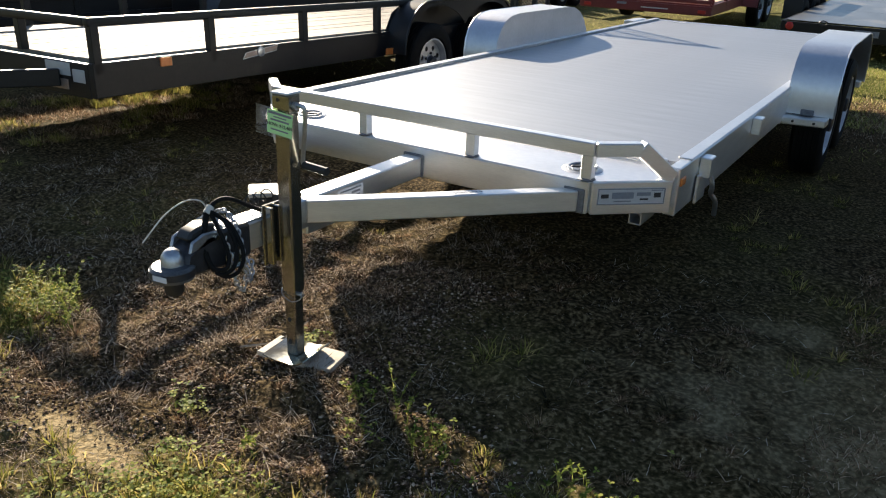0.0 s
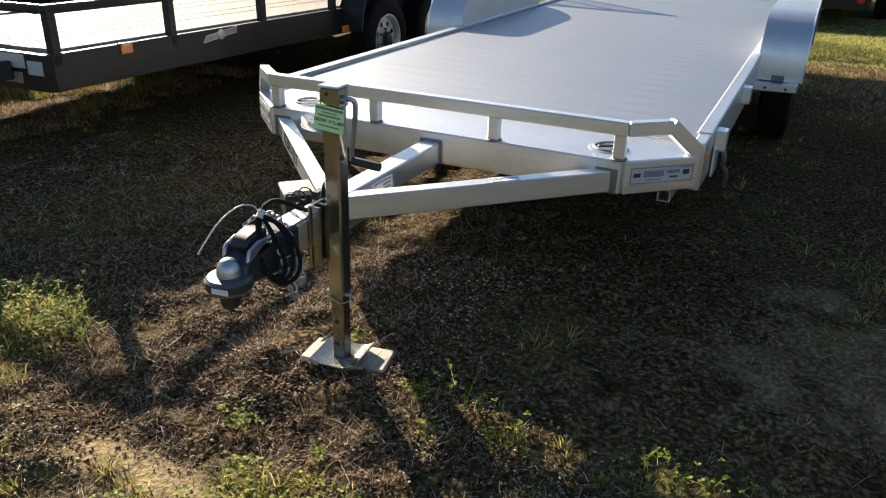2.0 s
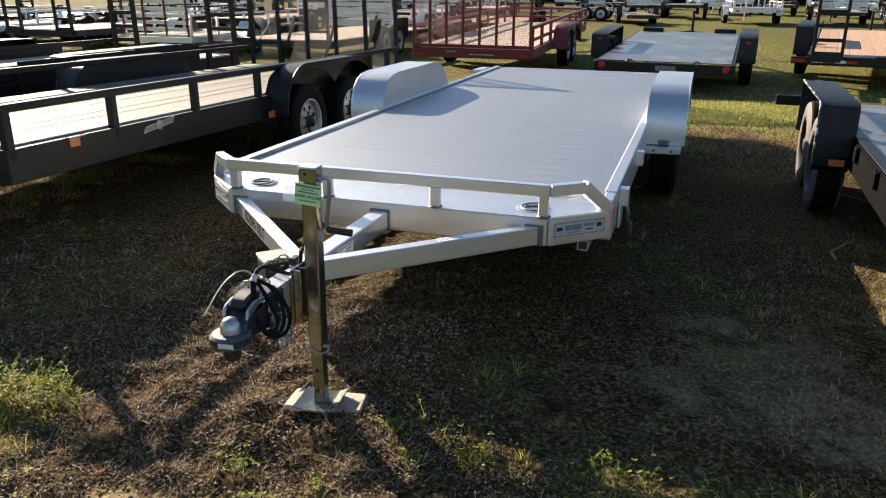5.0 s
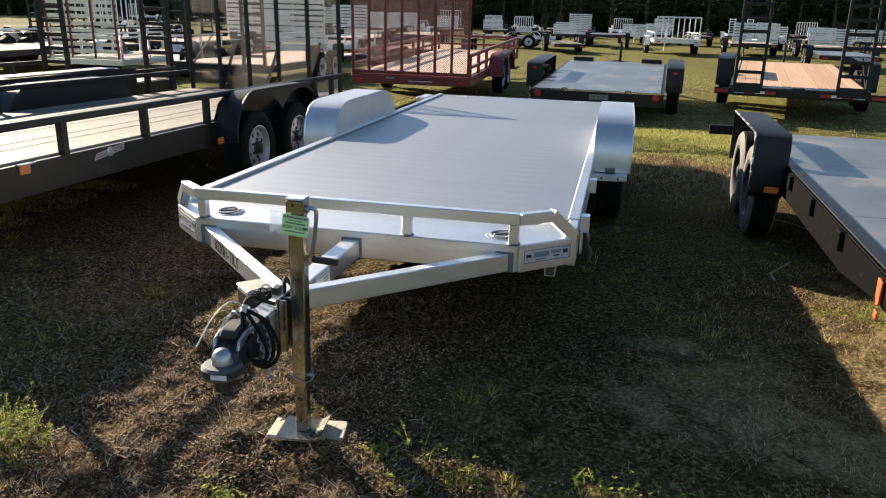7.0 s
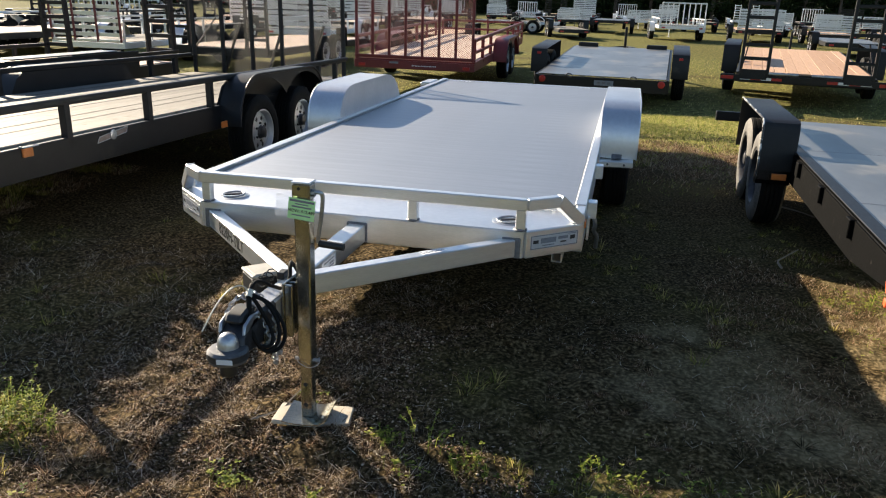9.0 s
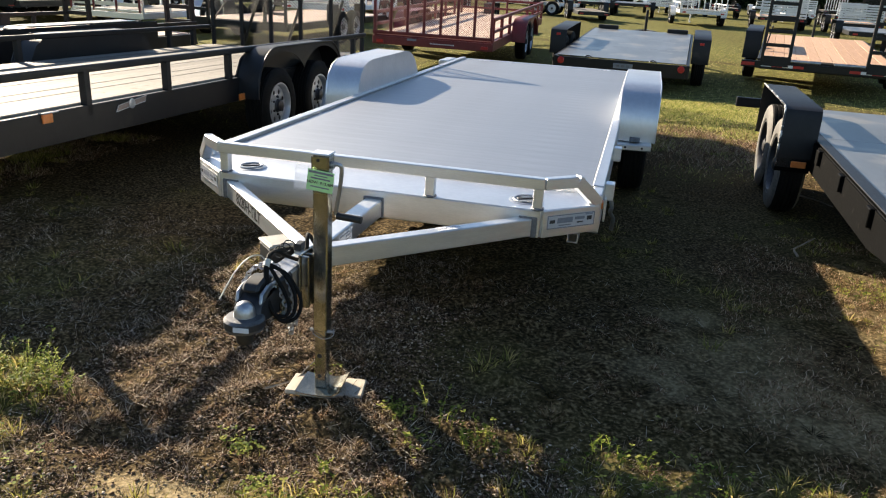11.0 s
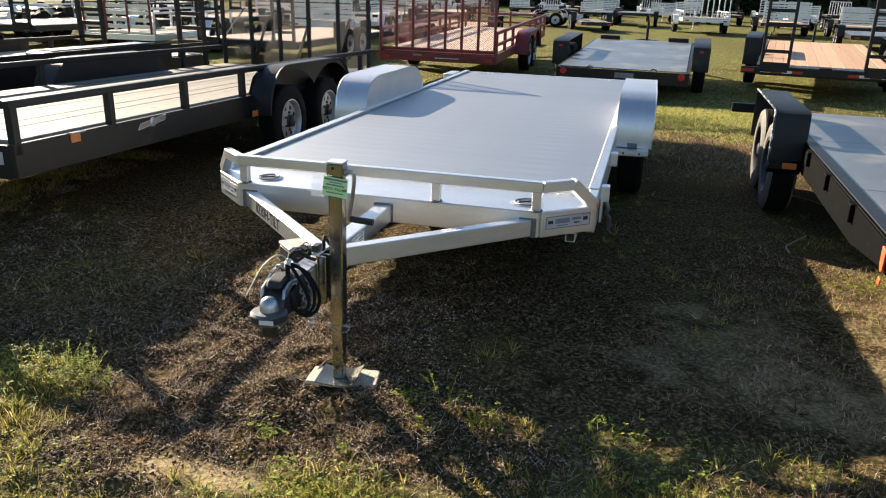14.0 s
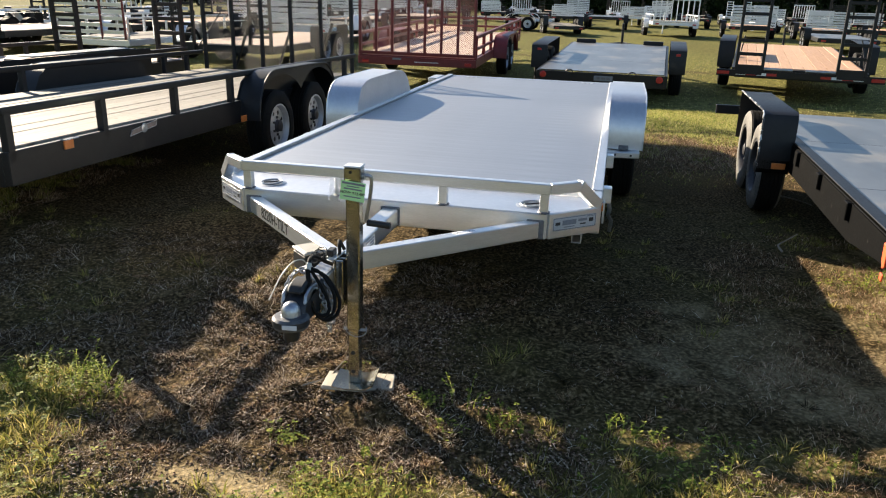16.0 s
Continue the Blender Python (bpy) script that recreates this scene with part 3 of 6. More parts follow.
# crumbs of soil and thatch lying loose among the straws
x, y = chosen(48000, (-1.0, 1.1, -2.1, -0.1), lambda x, y: (1 - 0.8 * green_at(x, y)) * (1 - 0.85 * bare_at(x, y)) * np.clip(2.6 * lattice(x * 6.0 + 2, y * 6.0, 51) - 0.6, 0.08, 1) * (1 - np.clip((x - 0.3) / 0.3, 0, 1) * np.clip((y + 1.25) / 0.3, 0, 1)))
n = len(x)
shape = np.array([(1, 0, 0), (0, 1, 0), (-1, 0, 0), (0, -1, 0), (0, 0, 1), (0, 0, -1)], float)
size = (0.0022 + 0.0052 * rng.uniform(0, 1, n) ** 2.2)[:, None, None] * rng.uniform(0.6, 1.4, (n, 6, 1))
turn = rng.uniform(0, math.tau, n)
flat = shape[None] * size * np.array([1.25, 0.9, 0.7])
co = np.stack([flat[..., 0] * np.cos(turn)[:, None] - flat[..., 1] * np.sin(turn)[:, None] + x[:, None], flat[..., 0] * np.sin(turn)[:, None] + flat[..., 1] * np.cos(turn)[:, None] + y[:, None], flat[..., 2] + (relief(x, y) + 0.003)[:, None]], -1)
tri = np.array([(0, 1, 4), (1, 2, 4), (2, 3, 4), (3, 0, 4), (1, 0, 5), (2, 1, 5), (3, 2, 5), (0, 3, 5)])
loops = (tri[None] + (np.arange(n) * 6)[:, None, None]).ravel()
cme = bpy.data.meshes.new("soil_crumbs")
cme.vertices.add(n * 6)
cme.vertices.foreach_set("co", co.ravel())
cme.loops.add(n * 24)
cme.loops.foreach_set("vertex_index", loops)
cme.polygons.add(n * 8)
cme.polygons.foreach_set("loop_start", np.arange(n * 8) * 3)
cme.update(calc_edges=True)
cme.validate()
cme.materials.append(CRUMB)
tagged(new("soil_crumbs", cme), "loose brown soil crumbs and bits of thatch", "soil", kind="stuff")
# lawn between the trailers: dense and short, coarser with distance
x, y = chosen(260000, (0.6, 5.2, 3.0, 8.6), lambda x, y: np.clip(1.2 * green_at(x, y), 0, 1) * np.clip((y - 3.4) / 1.6, 0.08, 1) * np.clip(2.2 * lattice(x * 4.0, y * 4.0, 33) - 0.25, 0.1, 1))
x2, y2 = chosen(110000, (-9.0, 9.0, 3.2, 22.0), lambda x, y: green_at(x, y) * np.clip(1.3 - y / 24.0, 0.2, 1))
x, y = np.concatenate([x, x2]), np.concatenate([y, y2])
tall = 0.55 + 0.9 * lattice(x * 2.1, y * 2.1, 34)
blades("lawn_grass", LAWN, x, y, rng.uniform(0.02, 0.055, len(x)) * tall, rng.uniform(0.004, 0.011, len(x)), rng.uniform(0.4, 1.4, len(x)), rng, "rough olive lawn grass between the parked trailers", "grass")
x, y = chosen(120000, (0.9, 4.2, 3.2, 6.9), lambda x, y: blob(x, y, 2.1, 5.0, 1.2, 0.85) * np.clip(2.4 * lattice(x * 5.0, y * 5.0, 37) - 0.5, 0.05, 1))
blades("straw_band", RED_STRAW, x, y, rng.uniform(0.03, 0.11, len(x)), rng.uniform(0.0025, 0.006, len(x)), rng.uniform(0.8, 1.5, len(x)), rng, "strip of loose brown straw beside the trailers", "dry grass")
x, y = chosen(70000, (1.7, 3.6, -1.5, 1.9), lambda x, y: np.clip(2.6 * lattice(x * 4.0, y * 4.0, 40) - 0.75, 0.03, 1))
blades("side_straw", RED_STRAW, x, y, rng.uniform(0.012, 0.05, len(x)), rng.uniform(0.0018, 0.004, len(x)), rng.uniform(0.6, 1.5, len(x)), rng, "pinkish straw on the sunlit ground beside the flatbed", "dry grass")
# sunlit weeds and straw beneath the black trailer's edge
x, y = chosen(60000, (-4.6, -3.0, -0.4, 2.6), lambda x, y: np.clip(2.6 * lattice(x * 6.0, y * 6.0, 38) - 0.7, 0.03, 1))
blades("edge_straw", RED_STRAW, x, y, rng.uniform(0.015, 0.06, len(x)), rng.uniform(0.002, 0.005, len(x)), rng.uniform(0.6, 1.5, len(x)), rng, "loose straw along the edge of the black trailer", "dry grass")
cx, cy = chosen(420, (-4.5, -3.1, -0.3, 2.5), lambda x, y: np.clip(3 * lattice(x * 3.0, y * 3.0, 39) - 1.1, 0, 1))
x, y, out_a, k = tufts(cx, cy, rng.uniform(0.6, 1.3, len(cx)), 40, 0.03)
blades("edge_grass", GRASS, x, y, rng.uniform(0.03, 0.10, len(x)) * k, rng.uniform(0.003, 0.006, len(x)), rng.uniform(0.25, 1.3, len(x)), rng, "tufts of yellow-green grass beneath the black trailer's edge", "grass", out_a)
# upright dead tufts and seed stalks
spots = ((0.02, -1.02, 1.0), (-0.03, -1.30, 0.8), (-0.62, -1.50, 1.3), (-0.68, -1.56, 1.1), (-0.55, -1.44, 1.0), (-0.88, -1.66, 1.2), (-0.95, -1.58, 1.0), (0.0, -0.52, 1.5), (-0.10, -0.58, 1.3), (0.09, -0.50, 1.1), (0.98, -0.95, 1.0), (-0.42, -1.32, 0.9), (-0.78, -1.36, 1.2), (-0.70, -1.30, 1.0), (1.35, -1.2, 0.9), (1.95, -1.3, 1.2), (2.55, 1.0, 1.2), (-1.0, -1.38, 1.1), (-0.48, -1.62, 0.9))
cx, cy = np.array([s[0] for s in spots]), np.array([s[1] for s in spots])
mx, my = chosen(900, (-2.2, 1.6, -2.2, 0.3), lambda x, y: np.clip(2.4 * lattice(x * 2.3, y * 2.3, 36) - 0.85, 0, 1) * (1 - green_at(x, y)) * (1 - bare_at(x, y)))
size = np.concatenate([np.array([s[2] for s in spots]), rng.uniform(0.2, 0.55, len(mx))])
x, y, out_a, k = tufts(np.concatenate([cx, mx]), np.concatenate([cy, my]), size, 90, 0.024)
blades("dead_tuft", RED_STRAW, x, y, rng.uniform(0.022, 0.078, len(x)) * k, rng.uniform(0.0011, 0.0026, len(x)), rng.uniform(0.5, 1.5, len(x)), rng, "tufts of dead reddish-brown grass", "dry grass", out_a)


def clover(name, spots):
    """Low broad-leaved weeds: small three-lobed leaves on short stalks."""
    rr = np.random.default_rng(5)
    co, faces = [], []
    for cx, cy, r, n in spots:
        for _ in range(n):
            px, py = rr.normal(cx, r), rr.normal(cy, r * 0.8)
            pz = float(relief(px, py)) + rr.uniform(0.015, 0.055)
            a0, size = rr.uniform(0, math.tau), rr.uniform(0.005, 0.0115)
            for k in range(3):
                a = a0 + k * math.tau / 3
                d, s = np.array([math.cos(a), math.sin(a), rr.uniform(-0.3, 0.45)]), np.array([-math.sin(a), math.cos(a), 0.0])
                p = np.array([px, py, pz])
                i = len(co)
                co += [p, p + d * size * 0.7 + s * size * 0.55, p + d * size * 1.35 + s * size * 0.3, p + d * size * 1.35 - s * size * 0.3, p + d * size * 0.7 - s * size * 0.55]
                faces.append((i, i + 1, i + 2, i + 3, i + 4))
            i = len(co)
            co += [np.array([px - 0.0008, py, pz - 0.06]), np.array([px + 0.0008, py, pz - 0.06]), np.array([px, py, pz])]
            faces.append((i, i + 1, i + 2))
    me = bpy.data.meshes.new(name)
    me.from_pydata([tuple(map(float, c)) for c in co], [], faces)
    me.materials.append(CLOVER)
    return tagged(new(name, me), "low broad-leaved green weeds in the turf", "weeds", kind="stuff")


clover("clover_weeds", ((0.32, -1.80, 0.13, 330), (0.1, -1.95, 0.10, 120), (-1.3, -1.36, 0.17, 230), (-1.02, -1.34, 0.06, 50), (-1.2, -1.95, 0.25, 160), (-0.8, -2.0, 0.2, 100), (0.42, -1.13, 0.03, 20), (0.55, -1.28, 0.04, 24), (0.76, -1.18, 0.05, 24), (-0.05, -1.44, 0.04, 40), (0.12, -1.62, 0.03, 24), (0.05, -0.95, 0.03, 24), (1.4, -1.35, 0.18, 160), (2.6, 0.9, 0.12, 120), (2.75, 0.2, 0.2, 160)))


def weeds(name, spots, label):
    """Upright broad-leaved weeds: thin bent stems with pointed leaves all the way up."""
    rr = np.random.default_rng(15)
    co, faces = [], []
    for cx, cy, r, n, tall in spots:
        for _ in range(n):
            bx, by = rr.normal(cx, r), rr.normal(cy, r * 0.8)
            h, a = tall * rr.uniform(0.55, 1.1), rr.uniform(0, math.tau)
            lean = np.array([math.cos(a), math.sin(a), 0.0]) * h * rr.uniform(0.15, 0.6)
            base = np.array([bx, by, float(relief(bx, by))])
            line = [base + lean * u * u + np.array([0, 0, h * u]) for u in (0.0, 0.35, 0.7, 1.0)]
            for p, q in zip(line, line[1:]):
                i = len(co)
                co += [p + (0.0012, 0, 0), p - (0.0012, 0, 0), q - (0.0008, 0, 0), q + (0.0008, 0, 0)]
                faces.append((i, i + 1, i + 2, i + 3))
            for k in range(int(7 + h * 110)):
                u = rr.uniform(0.25, 1.0)
                p = base + lean * u * u + np.array([0, 0, h * u])
                t = rr.uniform(0, math.tau)
                d = np.array([math.cos(t), math.sin(t), rr.uniform(-0.2, 0.7)])
                d, w = d / np.linalg.norm(d), np.array([-math.sin(t), math.cos(t), rr.uniform(-0.4, 0.4)])
                size = rr.uniform(0.005, 0.0125) * (1.15 - 0.4 * u)
                i = len(co)
                co += [p, p + d * size * 0.5 + w * size * 0.42, p + d * size * 1.1 + w * size * 0.30 + (0, 0, size * 0.1), p + d * size * 1.6, p + d * size * 1.1 - w * size * 0.30 + (0, 0, size * 0.1), p + d * size * 0.5 - w * size * 0.42]
                faces.append((i, i + 1, i + 2, i + 3, i + 4, i + 5))
    me = bpy.data.meshes.new(name)
    me.from_pydata([tuple(map(float, c)) for c in co], [], faces)
    me.materials.append(CLOVER)
    return tagged(new(name, me), label, "weeds", kind="stuff")


weeds("leafy_weeds", ((-0.97, -1.28, 0.05, 14, 0.14), (-1.09, -1.25, 0.07, 16, 0.12), (-1.24, -1.32, 0.10, 18, 0.10), (-0.86, -1.36, 0.04, 7, 0.10), (0.44, -1.15, 0.03, 5, 0.07), (0.60, -1.14, 0.03, 4, 0.14), (0.70, -1.22, 0.04, 5, 0.10), (0.79, -1.23, 0.03, 4, 0.09), (0.52, -1.10, 0.02, 2, 0.17), (1.17, -1.17, 0.05, 8, 0.09), (1.28, -1.22, 0.05, 7, 0.07), (0.29, -1.48, 0.025, 7, 0.05), (2.62, 0.92, 0.08, 12, 0.12), (2.75, 0.70, 0.06, 6, 0.08), (1.95, -1.22, 0.10, 9, 0.07)), "leafy green weeds standing up out of the turf")
# low rosettes of broad grass
cx, cy = np.array([1.72, 1.30, 0.95, 1.95]), np.array([-0.87, -0.62, -0.80, -0.75])
x, y, out_a, k = tufts(cx, cy, np.array([1.0, 0.7, 0.7, 0.6]), 42, 0.02)
# rosettes share the straw colour darkened for shade
blades("grass_rosette", SHADE_STRAW, x, y, rng.uniform(0.09, 0.17, len(x)) * k, rng.uniform(0.003, 0.006, len(x)), rng.uniform(1.0, 1.45, len(x)), rng, "flat rosettes of worn broad-bladed grass in shade-darkened colours", "grass", out_a)


def twig(pts, r, label):
    t = new("twig", finish(one(tube, curve(pts, 4), lambda u: r * (1.1 - 0.6 * u), 6), "twig", TWIG))
    return tagged(t, label, "twig")


twig([(-0.10, -1.15, 0.006), (-0.02, -1.06, 0.012), (0.0, -0.99, 0.03), (0.03, -0.93, 0.06)], 0.004, "thin dry twig on the brown thatch")
twig([(2.25, 1.46, 0.0), (2.235, 1.53, 0.02), (2.27, 1.55, 0.045), (2.36, 1.60, 0.092)], 0.007, "bent dry stick standing in the shaded turf")
twig([(0.60, -1.10, 0.0), (0.62, -1.13, 0.03), (0.65, -1.14, 0.07)], 0.003, "short pale broken stalk in the grass")
twig([(2.51, 3.08, 0.02), (2.62, 2.95, 0.025), (2.72, 2.81, 0.02)], 0.007, "dry stick lying beneath the black trailer")

# ---- the aluminium tilt trailer ----
DECK = 0.598
alu = thing("tilt_trailer", "silver aluminium tilt-deck car trailer parked on the grass", "trailer")
W, IN = 1.04, 0.79
# front beam, its bevelled corners and side rails
part("front_beam", one(box, (0, -0.202, 0.5135), (2 * IN, 0.05, 0.127), 0.004), ALU, alu)
for s in (-1, 1):
    part("corner_beam", one(beam, (s * (IN - 0.004), -0.202 - 0.004, 0.5135), (s * (W - 0.02), 0.014, 0.5135), 0.05, 0.127, 0.004), ALU, alu)
    part("side_rail", one(box, (s * (W - 0.025), 3.05, 0.5135), (0.05, 5.98, 0.193), 0.005), ALU, alu)
    part("rail_lip", one(box, (s * (W - 0.028), 3.12, 0.6125), (0.056, 5.82, 0.008), 0.003), ALU_SHEET, alu, "bright top edge of the side rail")
part("front_plate", one(prism, [(-0.222, 0.572), (0.172, 0.572), (0.172, 0.579), (-0.222, 0.579)], -IN, IN), ALU_SHEET, alu)
for s in (-1, 1):
    b = bmesh.new()
    lo = [b.verts.new(p) for p in ((s * IN, -0.222, 0.572), (s * (W - 0.004), 0.004, 0.572), (s * (W - 0.052), 0.172, 0.572), (s * IN, 0.172, 0.572))]
    hi = [b.verts.new(v.co + Vector((0, 0, 0.007))) for v in lo]
    for q in [lo, hi] + [[lo[i], lo[(i + 1) % 4], hi[(i + 1) % 4], hi[i]] for i in range(4)]:
        b.faces.new(q)
    bmesh.ops.recalc_face_normals(b, faces=b.faces)
    part("front_plate", b, ALU_SHEET, alu)
part("deck_lip", one(box, (0, 0.183, 0.590), (1.90, 0.022, 0.034), 0.004), ALU_SHEET, alu)
part("rear_beam", one(box, (0, 6.05, 0.53), (2.08, 0.05, 0.14), 0.005), ALU, alu)
for s in (-1, 1):
    part("rear_bracket", one(box, (s * 1.10, 5.55, 0.60), (0.11, 0.40, 0.05), 0.006), ALU, alu)
for k in range(9):
    part("cross_member", one(box, (0, 0.5 + 0.65 * k, 0.52), (1.96, 0.05, 0.10), 0.004), ALU, alu)
# deck planks laid across
n_plank, y0, y1 = 38, 0.196, 6.02
pitch = (y1 - y0) / n_plank
plank = bmesh.new()
box(plank, (0, 0, -0.012), (1.962, pitch - 0.0003, 0.024), 0.0)
plank_me = finish(plank, "plank", ALU_DECK)
for k in range(n_plank):
    part("plank", plank_me, ALU_DECK, alu, "", pose(0, y0 + pitch * (k + 0.5), DECK, 0, 0, 0))
# rear tie-down slots with white lettering plates
for s in (-1, 1):
    for d in (-0.05, 0.0, 0.045):
        part("slot_mark", one(box, (s * 0.72 + d, 5.90 + 0.012 * (d > 0), DECK + 0.004), (0.032, 0.05, 0.003), 0.001), TAPE_WHITE, alu, "small white mark on the deck")
# front rail, posts and sloping ends
mid = (W + IN) / 2 + 0.005
part("front_rail", one(box, (0, -0.206, 0.698), (2 * IN + 0.012, 0.045, 0.052), 0.004), ALU, alu)
for s in (-1, 1):
    part("rail_corner", one(beam, (s * IN, -0.206, 0.698), (s * (mid + 0.004), -0.092, 0.698), 0.045, 0.052, 0.004), ALU, alu)
    part("rail_slope", one(beam, (s * mid, -0.095, 0.706), (s * (W - 0.020), 0.016, 0.584), 0.045, 0.056, 0.004), ALU, alu)
for px in (-IN + 0.02, -0.27, 0.27, IN - 0.02):
    p = part("rail_post", one(box, (px, -0.204, 0.6255), (0.044, 0.040, 0.099), 0.003), ALU, alu)
    part("weld", one(lathe, [(0.030, 0.577), (0.033, 0.582), (0.028, 0.587)], 8, Matrix.Translation((px, -0.204, 0)) @ Matrix.Rotation(radians(22.5), 4, "Z")), WELD, p)
# recessed tie-down rings
for s in (-1, 1):
    cx, cy = s * 0.70, -0.082
    d = part("ring_cup", one(lathe, [(0.0, 0.5805), (0.035, 0.5805), (0.055, 0.5825), (0.074, 0.5825), (0.080, 0.5795)], 28, Matrix.Translation((cx, cy, 0))), STEEL, alu, "round steel tie-down cup")
    ring = [(cx + 0.056 * math.cos(a), cy + 0.050 * math.sin(a), 0.588 + 0.004 * math.sin(a + 1)) for a in [k * math.tau / 20 for k in range(21)]]
    part("ring", one(tube, ring, 0.0055, 6, False), STEEL, d)
    part("ring_bar", one(box, (cx, cy, 0.588), (0.085, 0.014, 0.008), 0.002, Matrix.Translation((cx, cy, 0)) @ Matrix.Rotation(radians(30), 4, "Z") @ Matrix.Translation((-cx, -cy, 0))), CAST, d)
# maker's labels on the bevelled corners: plain shapes
for s in (-1, 1):
    a, b = Vector((s * IN, -0.227, 0)), Vector((s * W, -0.001, 0))
    along = (b - a).normalized() * s
    out = Vector((along.y, -along.x, 0))
    m = facing((a + b) / 2 + out * 0.0065 + Vector((0, 0, 0.521)), along, (0, 0, 1))
    lab = part("corner_label", one(box, (0, 0, 0), (0.235, 0.058, 0.0012), 0.0004), LABEL_SILVER, alu, "silver printed label with a dark border", m @ Matrix.Diagonal((1.14, 1.12, 1.0, 1.0)))
    for q, w, h, mat in (((0, 0.0265), 0.231, 0.0034, GREY_INK), ((0, -0.0265), 0.231, 0.0034, GREY_INK), ((-0.1145, 0), 0.0034, 0.053, GREY_INK), ((0.1145, 0), 0.0034, 0.053, GREY_INK),
                         ((-0.092, 0.002), 0.026, 0.014, INK), ((-0.030, 0.004), 0.075, 0.022, GREY_INK), ((-0.03, -0.016), 0.06, 0.004, GREY_INK), ((0.042, 0.008), 0.048, 0.012, GREY_INK), ((0.045, -0.010), 0.03, 0.006, INK), ((0.090, 0.004), 0.024, 0.017, INK), ((0.088, 0.021), 0.04, 0.003, GREY_INK)):
        part("print_bar", one(box, (q[0], q[1], 0.0010), (w, h, 0.0008), 0.0), mat, lab)
# side furniture on both rails
for s in (-1, 1):
    for py in (0.37, 1.33, 4.5, 5.1):
        p = part("stake_pocket", one(box, (s * (W + 0.024), py, 0.556), (0.047, 0.075, 0.085), 0.004), ALU, alu)
    part("side_marker", one(box, (s * (W + 0.004), 0.10, 0.552), (0.010, 0.055, 0.032), 0.003), AMBER, alu, "amber side marker light")
    part("fender_step", one(beam, (s * 1.035, 2.30, 0.425), (s * 1.285, 2.30, 0.433), 0.13, 0.046, 0.006), ALU, alu)
    part("fender_step", one(beam, (s * 1.035, 4.10, 0.425), (s * 1.285, 4.10, 0.433), 0.13, 0.046, 0.006), ALU, alu)
latch = part("latch_handle", one(tube, curve([(1.07, 0.42, 0.52), (1.085, 0.43, 0.46), (1.08, 0.45, 0.42), (1.098, 0.48, 0.38), (1.095, 0.51, 0.31)], 5), 0.011, 8), STEEL, alu, "hanging steel latch handle")
part("latch_plate", one(box, (1.052, 0.36, 0.47), (0.012, 0.13, 0.12), 0.003), ALU, alu)
# square tube stub under the corner
b = bmesh.new()
for c, sz in (((0, 0, 0.022), (0.05, 0.16, 0.005)), ((0, 0, -0.022), (0.05, 0.16, 0.005)), ((0.0225, 0, 0), (0.005, 0.16, 0.049)), ((-0.0225, 0, 0), (0.005, 0.16, 0.049))):
    box(b, c, sz, 0.001)
part("tube_stub", b, ALU, alu, "open square aluminium tube", pose(0.932, 0.0, 0.425))
# fenders
prof = [(2.335, 0.457), (2.330, 0.58), (2.350, 0.68), (2.395, 0.76), (2.465, 0.817), (2.56, 0.848), (2.68, 0.860), (3.60, 0.860), (3.74, 0.845), (3.86, 0.802), (3.955, 0.735), (4.025, 0.65), (4.065, 0.56), (4.075, 0.457)]
for s in (-1, 1):
    f = part("fender", one(strip, prof, s * 1.03, s * 1.305, 0.004), ALU_SHEET, alu, "smooth formed aluminium fender")
    part("fender_side", one(prism, [(yy, zz - 0.002) for yy, zz in prof if zz > 0.55], s * 1.028, s * 1.033), ALU_SHEET, f)
    part("fender_lip", one(tube, [(s * 1.304, yy, zz - 0.003) for yy, zz in prof], 0.006, 6), ALU_SHEET, f)
    part("fender_bracket", one(box, (s * 1.16, 2.325, 0.474), (0.075, 0.016, 0.035), 0.004), WELD, f)
    for by in (1.10, 1.22):
        part("bolt", one(lathe, [(0.009, 0), (0.009, 0.006), (0.0, 0.008)], 6, pose(s * by, 2.234, 0.430, 90, 0, 0)), CAST, f)
    for wy in (2.80, 3.62):
        wheel(alu, s * 1.165, wy, s, r=0.335)
    part("axle_beam", one(box, (s * 0.97, 3.2, 0.40), (0.07, 1.5, 0.09), 0.006), ALU, alu)
for wy in (2.80, 3.62):
    part("axle", one(tube, [(-1.1, wy, 0.335), (1.1, wy, 0.335)], 0.03, 10), CAST, alu)
# tongue: two angled arms, a centre tube and the coupler tube
for s in (-1, 1):
    arm = part("tongue_arm", one(beam, (s * 0.735, -0.215, 0.497), (s * 0.035, -0.93, 0.497), 0.058, 0.082, 0.004), ALU, alu)
    part("weld", one(box, (s * 0.735, -0.229, 0.498), (0.085, 0.008, 0.096), 0.003), WELD, arm)
centre = part("centre_tube", one(box, (0.005, -0.62, 0.497), (0.082, 0.80, 0.086), 0.005), ALU, alu)
part("sleeve_weld", one(box, (0.005, -0.231, 0.500), (0.100, 0.012, 0.098), 0.004), WELD, centre)
part("centre_label", one(box, (0.0475, -0.70, 0.495), (0.001, 0.15, 0.062), 0.0003), LABEL_WHITE, centre, "small white printed label")
for dz, dy, h, w in ((0.022, 0.0, 0.006, 0.12), (0.008, 0.03, 0.008, 0.05), (-0.006, 0.0, 0.005, 0.11), (-0.02, -0.02, 0.008, 0.07)):
    part("print_bar", one(box, (0.0485, -0.70 + dy, 0.495 + dz), (0.001, w, h), 0.0), GREY_INK, centre)
part("coupler_tube", one(box, (0.0, -1.09, 0.478), (0.078, 0.42, 0.098), 0.006), ALU, alu, "square aluminium tongue tube")
